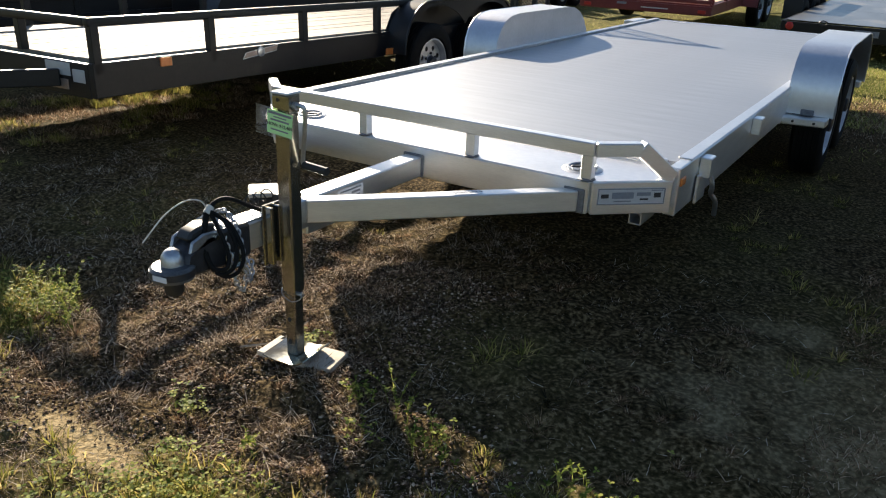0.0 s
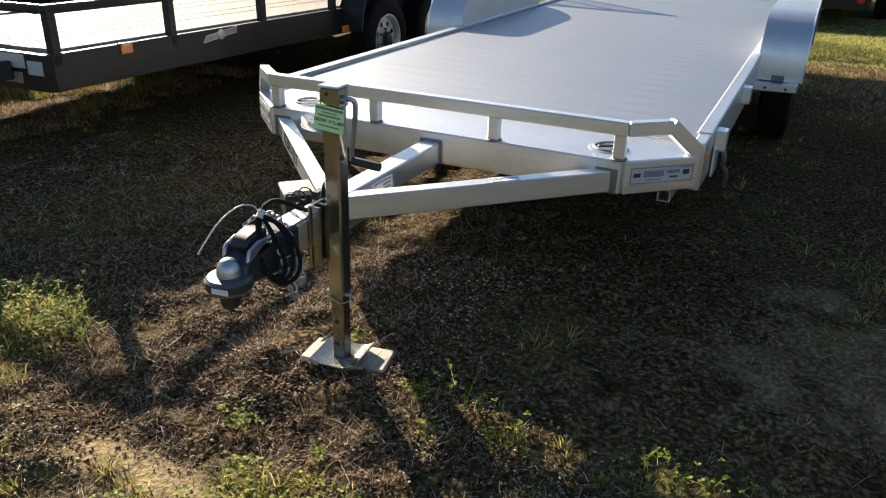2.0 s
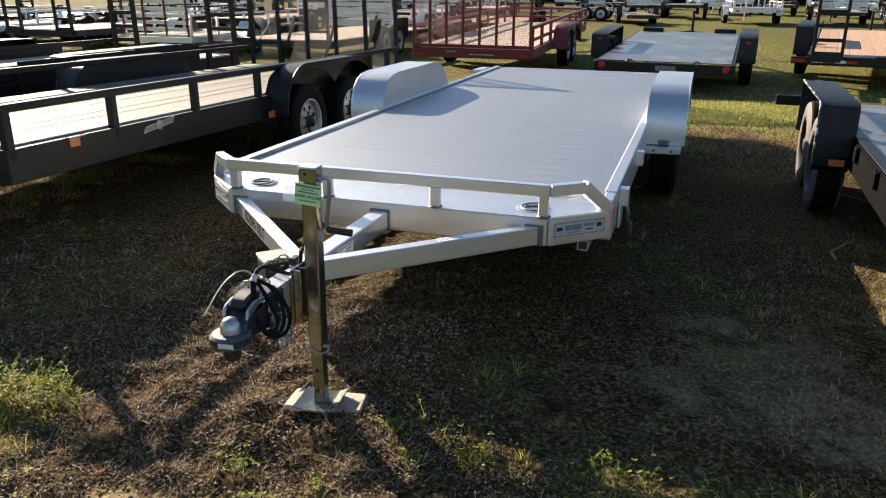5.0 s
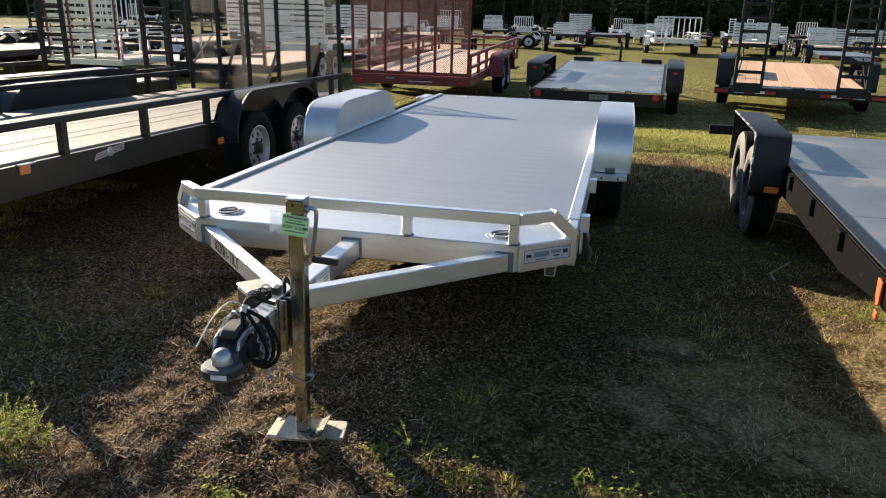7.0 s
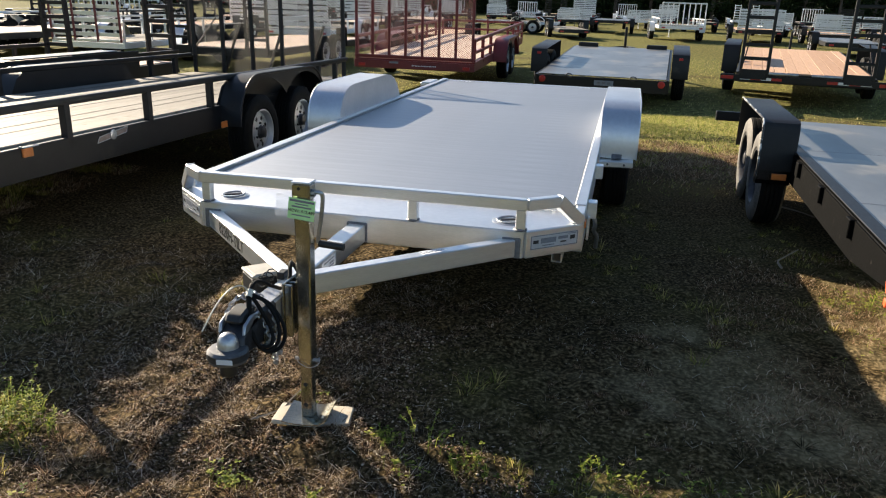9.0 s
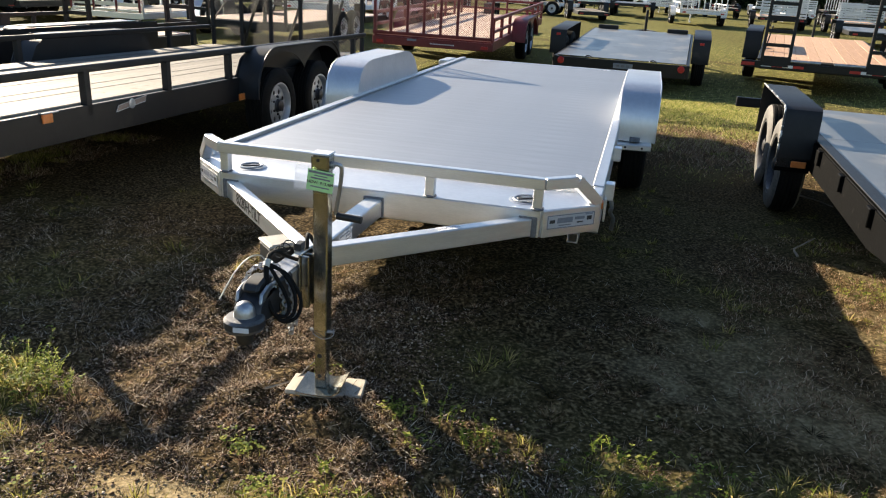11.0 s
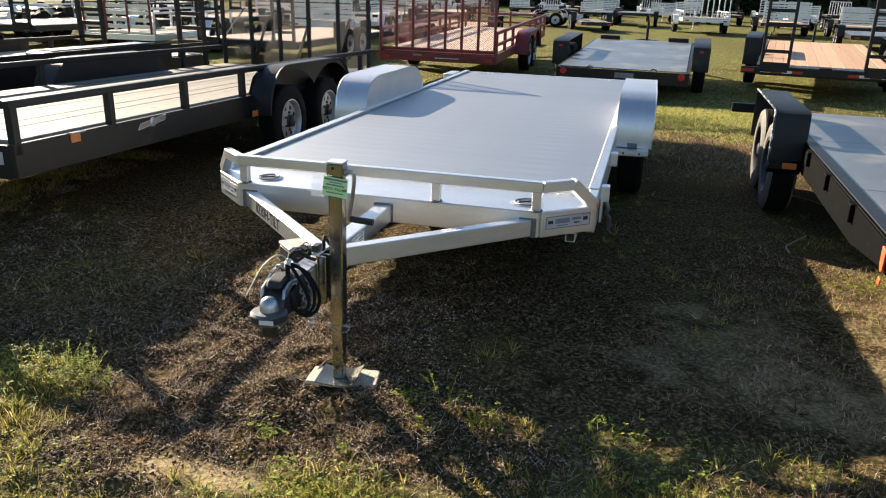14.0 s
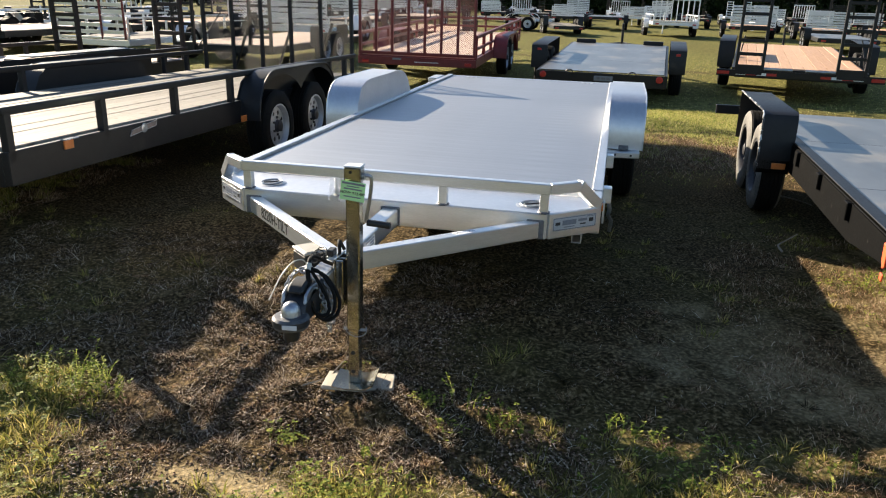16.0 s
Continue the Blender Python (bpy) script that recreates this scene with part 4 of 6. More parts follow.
part("tongue_tube", one(box, (0.0, -0.76, 0.445), (0.074, 0.34, 0.086), 0.006), ALU, alu, "lower square tongue tube beneath the arms")
part("tube_cap_plate", one(box, (0.0, -1.18, 0.531), (0.075, 0.20, 0.006), 0.002), STEEL, alu)
# model lettering on the outer face of one arm
a, b = Vector((-0.735, -0.215, 0)), Vector((-0.035, -0.93, 0))
along = (b - a).normalized()
out = Vector((along.y, -along.x, 0))
words("8220H-TILT", 0.074, INK, alu, facing(a + along * 0.36 + out * 0.0298 + Vector((0, 0, 0.497)), along, (0, 0, 1)), label="dark grey model lettering")
# blue smear of protective film on the other arm, top face
part("film_scrap", one(box, (0.44, -0.515, 0.5390), (0.045, 0.11, 0.0012), 0.0004, Matrix.Translation((0.44, -0.515, 0)) @ Matrix.Rotation(radians(-44), 4, "Z") @ Matrix.Translation((-0.44, 0.515, 0))), LABEL_WHITE, alu, "scrap of pale printed film")

# marker scribble on the film
d_arm = Vector((0.70, 0.715, 0)).normalized()
for k, (u, v) in enumerate(((-0.045, 0.010), (-0.018, 0.008), (0.012, 0.011), (0.040, 0.007))):
    p = Vector((0.44, -0.515, 0.5400)) + d_arm * u
    side = Vector((d_arm.y, -d_arm.x, 0))
    part("scribble", one(tube, curve([p - side * v - d_arm * 0.008, p + side * v, p + d_arm * 0.010 - side * v * 0.7, p + d_arm * 0.016 + side * v * 0.6], 4), 0.0012, 5), GREY_INK, alu)

# coupler: dark ball socket with a round nose, latch and lip
nose = bmesh.new()
lathe(nose, [(0.0, 0.046), (0.012, 0.0440), (0.023, 0.037), (0.031, 0.024), (0.0345, 0.008), (0.036, -0.02)], 24, pose(0.004, -1.478, 0.476))
coupler = part("coupler", nose, STEEL, alu, "rounded grey steel ball socket")
part("socket_lip", one(lathe, [(0.040, -0.045), (0.062, -0.045), (0.066, -0.035), (0.066, -0.012), (0.058, -0.004), (0.038, -0.002)], 28, pose(0.004, -1.480, 0.474)), LIP, coupler, "dark flared lip of the socket")
part("ball_lock", one(lathe, [(0.0, -0.098), (0.024, -0.098), (0.029, -0.09), (0.029, -0.04)], 20, pose(0.004, -1.480, 0.474)), PLASTIC, coupler)
part("coupler_body", one(prism, [(-1.47, 0.43), (-1.29, 0.415), (-1.20, 0.420), (-1.20, 0.532), (-1.29, 0.540), (-1.38, 0.540), (-1.455, 0.50)], -0.048, 0.048, None, 0.010), CAST, coupler)
part("latch_lever", one(prism, [(-1.440, 0.535), (-1.420, 0.560), (-1.365, 0.572), (-1.325, 0.562), (-1.33, 0.538), (-1.40, 0.525)], -0.030, 0.030, None, 0.008), PLASTIC, coupler, "black plastic latch cover")
part("nose_label", one(lathe, [(0.0667, -0.034), (0.0667, -0.014)], 40, pose(0.004, -1.480, 0.474)), CAST, coupler)
part("white_sticker", one(box, (0.016, -1.5470, 0.4505), (0.052, 0.002, 0.017), 0.0005, Matrix.Translation((0, -1.480, 0)) @ Matrix.Rotation(radians(8), 4, "Z") @ Matrix.Translation((0, 1.480, 0))), LABEL_WHITE, coupler, "small white warning sticker")
part("chain_bracket", one(beam, (0.052, -1.32, 0.435), (0.052, -1.25, 0.43), 0.008, 0.05, 0.003), ZINC, coupler)
part("chain_bracket", one(beam, (0.056, -1.36, 0.414), (0.056, -1.24, 0.41), 0.022, 0.010, 0.003), ZINC, coupler)
# steel yoke that cradles the latch behind the nose
for s in (-1, 1):
    part("yoke_arm", one(prism, [(-1.448, 0.500), (-1.435, 0.535), (-1.39, 0.550), (-1.32, 0.542), (-1.32, 0.520), (-1.40, 0.505)], s * 0.036, s * 0.048, None, 0.004), STEEL, coupler)
part("latch_pin", one(tube, [(-0.056, -1.345, 0.528), (0.056, -1.345, 0.528)], 0.008, 8), ZINC, coupler)

# clamp bracket that holds the jack
for dy, w in ((-1.135, 0.014), (-1.10, 0.010), (-1.045, 0.012)):
    part("jack_bracket", one(box, (0.063, dy, 0.468), (0.030, w, 0.20), 0.003), ZINC, alu, "zinc-plated jack clamp bracket")
part("jack_bracket", one(box, (0.046, -1.09, 0.468), (0.008, 0.12, 0.21), 0.002), ZINC, alu)

# battery box
bb = thing("breakaway_box", "black battery box with a tan-grey lid on the tongue", "battery box", pose(-0.128, -0.968, -0.013, 0, 0, -44))
part("body", one(box, (0, 0, 0.508), (0.125, 0.10, 0.085), 0.008), PLASTIC, bb)
part("lid", one(box, (0, 0, 0.556), (0.130, 0.106, 0.012), 0.004), LID, bb, "tan-grey lid")
part("lid_panel", one(box, (0.006, 0, 0.563), (0.104, 0.082, 0.004), 0.0015), LID, bb)
part("latch", one(box, (-0.074, 0.0, 0.545), (0.012, 0.03, 0.022), 0.003), LID, bb)
part("bracket", one(box, (0.03, 0, 0.46), (0.05, 0.08, 0.012), 0.002), STEEL, bb)

# tongue jack
jack = thing("tongue_jack", "square zinc-plated drop-leg trailer jack with side crank", "trailer jack", pose(0.108, -1.084, 0.0, 0, 0, 2))
part("outer_tube", one(box, (0, 0, 0.575), (0.055, 0.055, 0.62), 0.005), ZINC, jack)
leg = part("drop_leg", one(box, (0, 0, 0.160), (0.046, 0.046, 0.27), 0.004), ZINC, jack)
part("cap", one(box, (0, 0, 0.905), (0.066, 0.062, 0.062), 0.006), ZINC, jack)
part("cap_top", one(box, (0, 0, 0.9385), (0.070, 0.066, 0.007), 0.003), LABEL_WHITE, jack, "pale cap top")
for hz in (0.078, 0.163):
    part("pin_hole", one(lathe, [(0.0, 0.0), (0.0085, 0.0), (0.0085, 0.0008), (0.0, 0.0008)], 14, pose(-0.002, -0.0234, hz, 90, 0, 0)), INK, leg)
part("cap_hole", one(lathe, [(0.0, 0.0), (0.006, 0.0), (0.006, 0.0008), (0.0, 0.0008)], 14, pose(-0.006, -0.0314, 0.918, 90, 0, 0)), INK, jack)
pin = part("drop_pin", one(tube, [(-0.045, -0.006, 0.262), (0.045, -0.006, 0.262)], 0.0065, 8), STEEL, leg)
part("pin_clip", one(tube, curve([(0.046, -0.008, 0.262), (0.052, -0.018, 0.280), (0.054, -0.026, 0.262), (0.040, -0.029, 0.248), (0.012, -0.031, 0.240), (-0.020, -0.031, 0.254), (-0.038, -0.018, 0.266)], 5), 0.0018, 6), STEEL, pin)
crank = part("crank", one(tube, curve([(0.030, 0.0, 0.900), (0.055, 0.004, 0.902), (0.066, 0.01, 0.885), (0.058, 0.014, 0.81), (0.043, 0.02, 0.728), (0.048, 0.022, 0.712), (0.070, 0.022, 0.707), (0.085, 0.022, 0.706)], 6), 0.0075, 8), STEEL, jack, "bent grey steel crank")
part("crank_grip", one(tube, [(0.046, 0.022, 0.710), (0.138, 0.022, 0.704)], 0.0135, 12), PLASTIC, crank, "black plastic grip")
part("crank_boss", one(tube, [(0.030, 0.0, 0.900), (0.043, 0.0, 0.900)], 0.013, 10), STEEL, crank)
foot = bmesh.new()
strip(foot, [(-0.084, 0.034), (-0.060, 0.029), (-0.034, 0.0265), (0.034, 0.0265), (0.060, 0.033), (0.086, 0.050)], -0.080, 0.080, 0.004)
bmesh.ops.rotate(foot, cent=(0, 0, 0), matrix=Matrix.Rotation(radians(-86), 3, "Z"), verts=foot.verts)
part("foot_plate", foot, ZINC, jack, "pale zinc foot plate with turned-up edges")

# price tag in a clear sleeve
tag = thing("price_tag", "green printed price tag in a clear plastic sleeve on the jack", "price tag", pose(0.114, -1.1200, 0.847, 3, 7, 6) @ Matrix.Scale(0.95, 4))
part("sleeve", one(box, (-0.022, 0.0, -0.004), (0.150, 0.0012, 0.100), 0.0004), SLEEVE, tag, "clear plastic sleeve")
paper = part("paper", one(box, (0.0, -0.0014, 0.0), (0.100, 0.0008, 0.080), 0.0002), GREEN_PAPER, tag)
words("NOW: $12,489", 0.0158, INK, paper, pose(0.0, -0.0022, -0.008, 90, 0, 0), label="bold black price lettering")
for q, w, h in (((0.0, 0.031), 0.092, 0.008), ((0.0, 0.019), 0.05, 0.004), ((0.0, 0.0085), 0.074, 0.0055), ((0.0, -0.024), 0.07, 0.0045)):
    part("print_bar", one(box, (q[0], -0.0022, q[1]), (w, 0.0006, h), 0.0), GREY_INK, paper)

# board under the jack foot
board = bmesh.new()
prismo = [(-0.142, -0.090), (0.010, -0.072), (0.150, -0.036), (0.126, 0.090), (-0.155, 0.045)]
lo = [board.verts.new((px, py, 0.0)) for px, py in prismo]
hi = [board.verts.new((px, py, 0.018)) for px, py in prismo]
board.faces.new(lo[::-1])
board.faces.new(hi)
for i in range(5):
    board.faces.new((lo[i], lo[(i + 1) % 5], hi[(i + 1) % 5], hi[i]))
bmesh.ops.bevel(board, geom=board.edges[:], offset=0.003, segments=1, affect="EDGES")
bd = new("jack_board", finish(board, "jack_board", PALLET))
bd.matrix_basis = pose(0.123, -1.060, 0.0, 0, 0, 0)
tagged(bd, "weathered pale board under the jack foot", "wooden board")


# safety chains, cables and plug
LINK = {}


def shared_link(h, w, r):
    if not LINK:
        LINK["mesh"] = finish(one(tube, [(h * math.cos(k * math.tau / 14), w * math.sin(k * math.tau / 14), 0) for k in range(15)], r, 6, False), "link", CHAIN)
    return LINK["mesh"]


def chain(parent, pts, pitch=0.0155, r=0.0029, w=0.0072):
    line = curve(pts, 12)
    out, last = [line[0]], line[0]
    for p in line[1:]:
        while (p - last).length >= pitch:
            last = last + (p - last).normalized() * pitch
            out.append(last)
    for i, (a, b) in enumerate(zip(out, out[1:])):
        d = (b - a).normalized()
        side = d.orthogonal().normalized()
        if i % 2:
            side = d.cross(side)
        m = facing((a + b) / 2, d, d.cross(side))
        link = shared_link(pitch * 0.72, w, r)
        part("link", link, CHAIN, parent, "", m @ pose(0, 0, 0, 90, 0, 0))


ch = thing("safety_chain", "bright zinc safety chains coiled over the coupler", "chain", pose(-0.012, -0.010, -0.015))
chain(ch, [(0.045, -1.21, 0.43), (0.075, -1.24, 0.36), (0.085, -1.27, 0.345), (0.09, -1.30, 0.40), (0.075, -1.30, 0.48), (0.03, -1.30, 0.565), (-0.03, -1.28, 0.585), (-0.065, -1.30, 0.545), (-0.07, -1.34, 0.48), (-0.06, -1.36, 0.44)])
chain(ch, [(0.06, -1.20, 0.42), (0.08, -1.22, 0.37), (0.09, -1.24, 0.37), (0.095, -1.26, 0.42), (0.085, -1.26, 0.50), (0.05, -1.25, 0.56), (0.0, -1.245, 0.59), (-0.04, -1.25, 0.575)])

cb = thing("wiring_cable", "black trailer wiring cable looped and tied over the coupler", "cable", pose(0, 0, 0))
part("sheath", one(tube, curve([(0.01, -0.93, 0.545), (0.005, -0.97, 0.59), (0.020, -1.02, 0.60), (0.035, -1.06, 0.565), (0.03, -1.10, 0.540), (0.02, -1.16, 0.565), (0.005, -1.24, 0.612), (0.008, -1.30, 0.622), (0.018, -1.34, 0.605)], 6), 0.0075, 8), RUBBER, cb)
coils = ([(0.018, -1.34, 0.605), (0.065, -1.315, 0.575), (0.115, -1.30, 0.50), (0.125, -1.31, 0.43), (0.09, -1.335, 0.405), (0.055, -1.355, 0.45), (0.03, -1.365, 0.53), (0.018, -1.345, 0.60)],
         [(0.02, -1.335, 0.60), (0.08, -1.30, 0.56), (0.135, -1.285, 0.475), (0.135, -1.295, 0.415), (0.10, -1.32, 0.395), (0.06, -1.345, 0.43), (0.035, -1.36, 0.51), (0.02, -1.345, 0.595)],
         [(0.018, -1.34, 0.605), (0.05, -1.33, 0.56), (0.10, -1.315, 0.47), (0.105, -1.325, 0.425), (0.07, -1.35, 0.43), (0.04, -1.37, 0.50), (0.015, -1.35, 0.60)])
for q in coils:
    slim = [(0.020 + (px - 0.018) * 0.88, py - 0.035 * (0.62 - pz) / 0.2, 0.605 + (pz - 0.605) * 0.92) for px, py, pz in q]
    part("coil", one(tube, curve(slim, 6), 0.0066, 8), RUBBER, cb)
part("tie", one(tube, [(0.018, -1.35, 0.597), (0.016, -1.33, 0.614)], 0.012, 8), PALE_WIRE, cb, "pale cable tie")
part("loose_end", one(tube, curve([(0.016, -1.34, 0.608), (0.005, -1.36, 0.638), (-0.015, -1.40, 0.642), (-0.035, -1.46, 0.61), (-0.053, -1.53, 0.541)], 6), 0.0023, 6), PALE_WIRE, cb, "thin pale stiff tie end")
bk = thing("breakaway_switch", "black breakaway switch with a coiled cable", "switch", pose(-0.02, -1.0, 0.54))
part("body", one(box, (0, 0, 0.012), (0.03, 0.05, 0.028), 0.004), PLASTIC, bk)
part("pull_cable", one(tube, [(0.02 * math.cos(k * 0.7) - 0.03, -0.02 - 0.004 * k, 0.02 + 0.02 * math.sin(k * 0.7)) for k in range(28)], 0.0025, 6), PLASTIC, bk)


# ---- the other trailers ----
SHARED = {}


def shared(key, make):
    if key not in SHARED:
        SHARED[key] = make()
    return SHARED[key]


def planks(parent, mat, w, y0, y1, z, board=0.19):
    """Deck boards laid lengthwise, each a part."""
    n = max(3, round(w / board))
    step = w / n
    me = shared((mat.name, n, w, y0, y1), lambda: finish(one(box, (0, 0, -0.02), (step - 0.0045, y1 - y0, 0.04), 0.004), "plank", mat))
    for k in range(n):
        part("plank", me, mat, parent, "", pose(-w / 2 + step * (k + 0.5), (y0 + y1) / 2, z + 0.0015 * ((k * 5) % 3), 0, 0, 0))


def plates(parent, mat, w, y0, y1, z, n=3):
    """Deck of welded steel sheets."""
    step = (y1 - y0) / n
    me = shared((mat.name, n, w, y0, y1), lambda: finish(one(box, (0, 0, -0.004), (w, step - 0.004, 0.008), 0.002), "deck_plate", mat))
    for k in range(n):
        part("deck_plate", me, mat, parent, "", pose(0, y0 + step * (k + 0.5), z, 0, 0, 0))


def expanded_mesh(w, h, cell=0.042, t=0.0056):
    """Expanded metal: rows of zigzag strands that touch at the knuckles."""
    bm = bmesh.new()
    nx, nz = int(w / cell), int(h / (cell * 0.42))
    step = h / nz
    for r in range(nz):
        prev = None
        for k in range(2 * nx + 1):
            x = -w / 2 + k * w / (2 * nx)
            z = (r + 0.5) * step + step * 0.5 * (1 if (k + r) % 2 else -1)
            a = bm.verts.new((x, -t * 0.5, z - t * 0.5))
            b = bm.verts.new((x, t * 0.5, z + t * 0.5))
            if prev:
                bm.faces.new((prev[0], a, b, prev[1]))
            prev = (a, b)
    return bm


def gate_mesh(parent, w, h, y, z, mat, bars, lean=0.0, label=""):
    """A ramp gate standing at the rear: frame, uprights and expanded metal."""
    m = pose(0, y, z, lean, 0, 0)
    g = part("gate_frame", one(box, (0, 0, 0.025), (w, 0.05, 0.05), 0.005), mat, parent, label, m)
    part("gate_top", one(box, (0, 0, h), (w, 0.05, 0.05), 0.005), mat, g)
    for k in range(bars):
        bx = -w / 2 + 0.03 + (w - 0.06) * k / (bars - 1)
        part("gate_bar", shared((mat.name, "bar", h), lambda: finish(one(box, (0, 0, h / 2), (0.045, 0.04, h), 0.004), "gate_bar", mat)), mat, g, "", pose(bx, 0, 0))
    panel = part("mesh_panel", expanded_mesh(w - 0.06, h - 0.04), RED_MATT if mat is RED else MATT, g, "expanded metal mesh", pose(0, 0.028, 0.02))
    panel["kind"] = "stuff"
    return g


def gate_slats(parent, w, h, y, z, mat, n, post_mat, posts=4, gap=0.45):
    """A ramp gate of level slats on uprights."""
    g = part("gate_frame", one(box, (0, 0, 0.02), (w, 0.045, 0.045), 0.004), mat, parent, "", pose(0, y, z, 2, 0, 0))
    step = (h - 0.06) / n
    me = shared((mat.name, "slat", w, round(step, 4), gap), lambda: finish(one(box, (0, 0.012, 0), (w, 0.02, step * (1 - gap)), 0.003), "slat", mat))
    for k in range(n):
        part("slat", me, mat, g, "", pose(0, 0, 0.07 + step * (k + 0.5)))
    for k in range(posts):
        px = -w / 2 + 0.02 + (w - 0.04) * k / (posts - 1)
        part("upright", shared((post_mat.name, "up", h), lambda: finish(one(box, (0, -0.012, h / 2), (0.04, 0.03, h), 0.003), "upright", post_mat)), post_mat, g, "", pose(px, 0, 0))
    return g


def gate_bars(parent, w, h, y, z, mat, n):
    """A ramp gate of upright bars."""
    g = part("gate_frame", one(box, (0, 0, 0.02), (w, 0.045, 0.045), 0.004), mat, parent, "", pose(0, y, z, 2, 0, 0))
    part("gate_top", one(box, (0, 0, h), (w, 0.045, 0.06), 0.004), mat, g)
    me = shared((mat.name, "gbar", h), lambda: finish(one(box, (0, 0, h / 2), (0.05, 0.03, h), 0.003), "gate_bar", mat))
    for k in range(n):
        part("gate_bar", me, mat, g, "", pose(-w / 2 + 0.025 + (w - 0.05) * k / (n - 1), 0, 0))
    return g


def ladder_ramp(parent, x, y, z, w, h, mat, rungs=8, lean=2.0):
    """A stand-up loading ramp: two channels and flat rungs."""
    m = pose(x, y, z, lean, 0, 0)
    a = part("ramp", one(box, (-w / 2, 0, h / 2), (0.05, 0.075, h), 0.005), mat, parent, "black steel ladder ramp standing upright", m)
    part("ramp_rail", one(box, (w / 2, 0, h / 2), (0.05, 0.075, h), 0.005), mat, a)
    me = shared((mat.name, "rung", w), lambda: finish(one(box, (0, 0, 0), (w, 0.05, 0.055), 0.006), "rung", mat))
    for k in range(rungs):
        part("rung", me, mat, a, "", pose(0, 0, 0.06 + (h - 0.12) * k / (rungs - 1)))
    part("ramp_foot", one(prism, [(-0.03, -0.06), (0.10, -0.06), (0.03, 0.10), (-0.03, 0.10)], -w / 2, w / 2), mat, a)
    return a


def round_fender(parent, side, x0, x1, y0, y1, z0, ztop, mat, valance=True):
    """A tandem fender with rounded ends and a peak of sheet between the wheels."""
    r = (ztop - z0)
    line = []
    for k in range(9):
        t = radians(90) * k / 8
        line.append((y0 + r * 0.9 * (1 - math.cos(t)), z0 + r * math.sin(t)))
    line += [(y1 - (p[0] - y0), p[1]) for p in line[::-1]]
    f = part("fender", one(strip, line, side * x0, side * x1, 0.004), mat, parent)
    part("fender_rim", one(tube, [(side * x1, yy, zz) for yy, zz in line], 0.010, 6), mat, f)
    if valance:
        # outer skirt cut out in two arches over the wheels
        c, low, high = (y0 + y1) / 2, [], []
        for k in range(41):
            yy = y0 + 0.01 + (y1 - y0 - 0.02) * k / 40
            d = min(abs(yy - c + 0.45), abs(yy - c - 0.45)) / 0.575
            low.append((yy, z0 - 0.085 + (ztop - z0 + 0.045) * math.sqrt(max(0.02, 1 - d * d))))
            e = min(yy - y0, y1 - yy) / (r * 0.9)
            high.append((yy, z0 + r * math.sqrt(max(0.0, 1 - (1 - min(1.0, e)) ** 2)) - 0.004))
        pts = [(p, q) for p, q in zip(low, high) if q[1] > p[1] + 0.004]
        part("valance", one(prism, [p for p, q in pts] + [q for p, q in pts[::-1]], side * (x1 - 0.012), side * (x1 - 0.006)), mat, f)
    return f


def square_fender(parent, side, x0, x1, y0, y1, z0, ztop, mat):
    """A box-shaped fender with sharp folded corners."""
    c = 0.06
    line = [(y0, z0), (y0, ztop - c), (y0 + c * 0.3, ztop - c * 0.3), (y0 + c, ztop), (y1 - c, ztop), (y1 - c * 0.3, ztop - c * 0.3), (y1, ztop - c), (y1, z0)]
    f = part("fender", one(strip, line, side * x0, side * x1, 0.006), mat, parent, "black tread-plate fender")
    return f


def trailer(name, label, m, w, length, z, mat, deck, deck_kind="planks", group="rows of parked trailers", depth=0.14, tongue=None):
    """Frame, cross members and deck. y = 0 is the end that faces the lot's front row camera side."""
    t = thing(name, label, "trailer", m, group)
    for s in (-1, 1):
        part("side_frame", one(box, (s * (w / 2 + 0.025), length / 2, z - depth / 2 - 0.012), (0.05, length, depth), 0.005), mat, t)
    for yy in (0.03, length - 0.03):
        part("end_frame", one(box, (0, yy, z - depth / 2 - 0.02), (w, 0.06, depth), 0.005), mat, t)
    for k in range(4):
        part("cross_member", one(box, (0, length * (k + 1) / 5, z - 0.09), (w, 0.05, 0.08), 0.004), mat, t)
    if deck_kind == "planks":
        planks(t, deck, w - 0.006, 0.062, length - 0.062, z)
    else:
        plates(t, deck, w - 0.006, 0.062, length - 0.062, z)
    if tongue:
        s = 1 if tongue == "far" else -1
        base, tip = (length, length + 1.25) if s > 0 else (0.0, -1.25)
        for q in (-1, 1):
            part("tongue_arm", one(beam, (q * w * 0.36, base, z - 0.12), (q * 0.04, tip - s * 0.15, z - 0.12), 0.05, 0.10, 0.005), mat, t)
        part("coupler", one(beam, (0, tip - s * 0.22, z - 0.12), (0, tip + s * 0.05, z - 0.12), 0.075, 0.08, 0.012), CAST, t)
        j = part("jack", one(tube, [(0, tip - s * 0.32, 0.0), (0, tip - s * 0.32, z + 0.36)], 0.03, 10), mat, t)
        part("jack_foot", one(box, (0, tip - s * 0.32, 0.008), (0.14, 0.14, 0.016), 0.004), mat, j)
    return t


def rail_side(t, side, w, y0, y1, z, ztop, posts, mat, sec=0.05, rounded=0.005):
    x = side * (w / 2 + 0.025)
    part("top_rail", one(box, (x, (y0 + y1) / 2, ztop - sec / 2), (sec, y1 - y0, sec), rounded, None, 3 if rounded > 0.01 else 1), mat, t)
    for py in posts:
        part("rail_post", one(box, (x, py, (z + ztop) / 2 - 0.05), (sec, 0.055, ztop - z + 0.06), 0.004), mat, t)


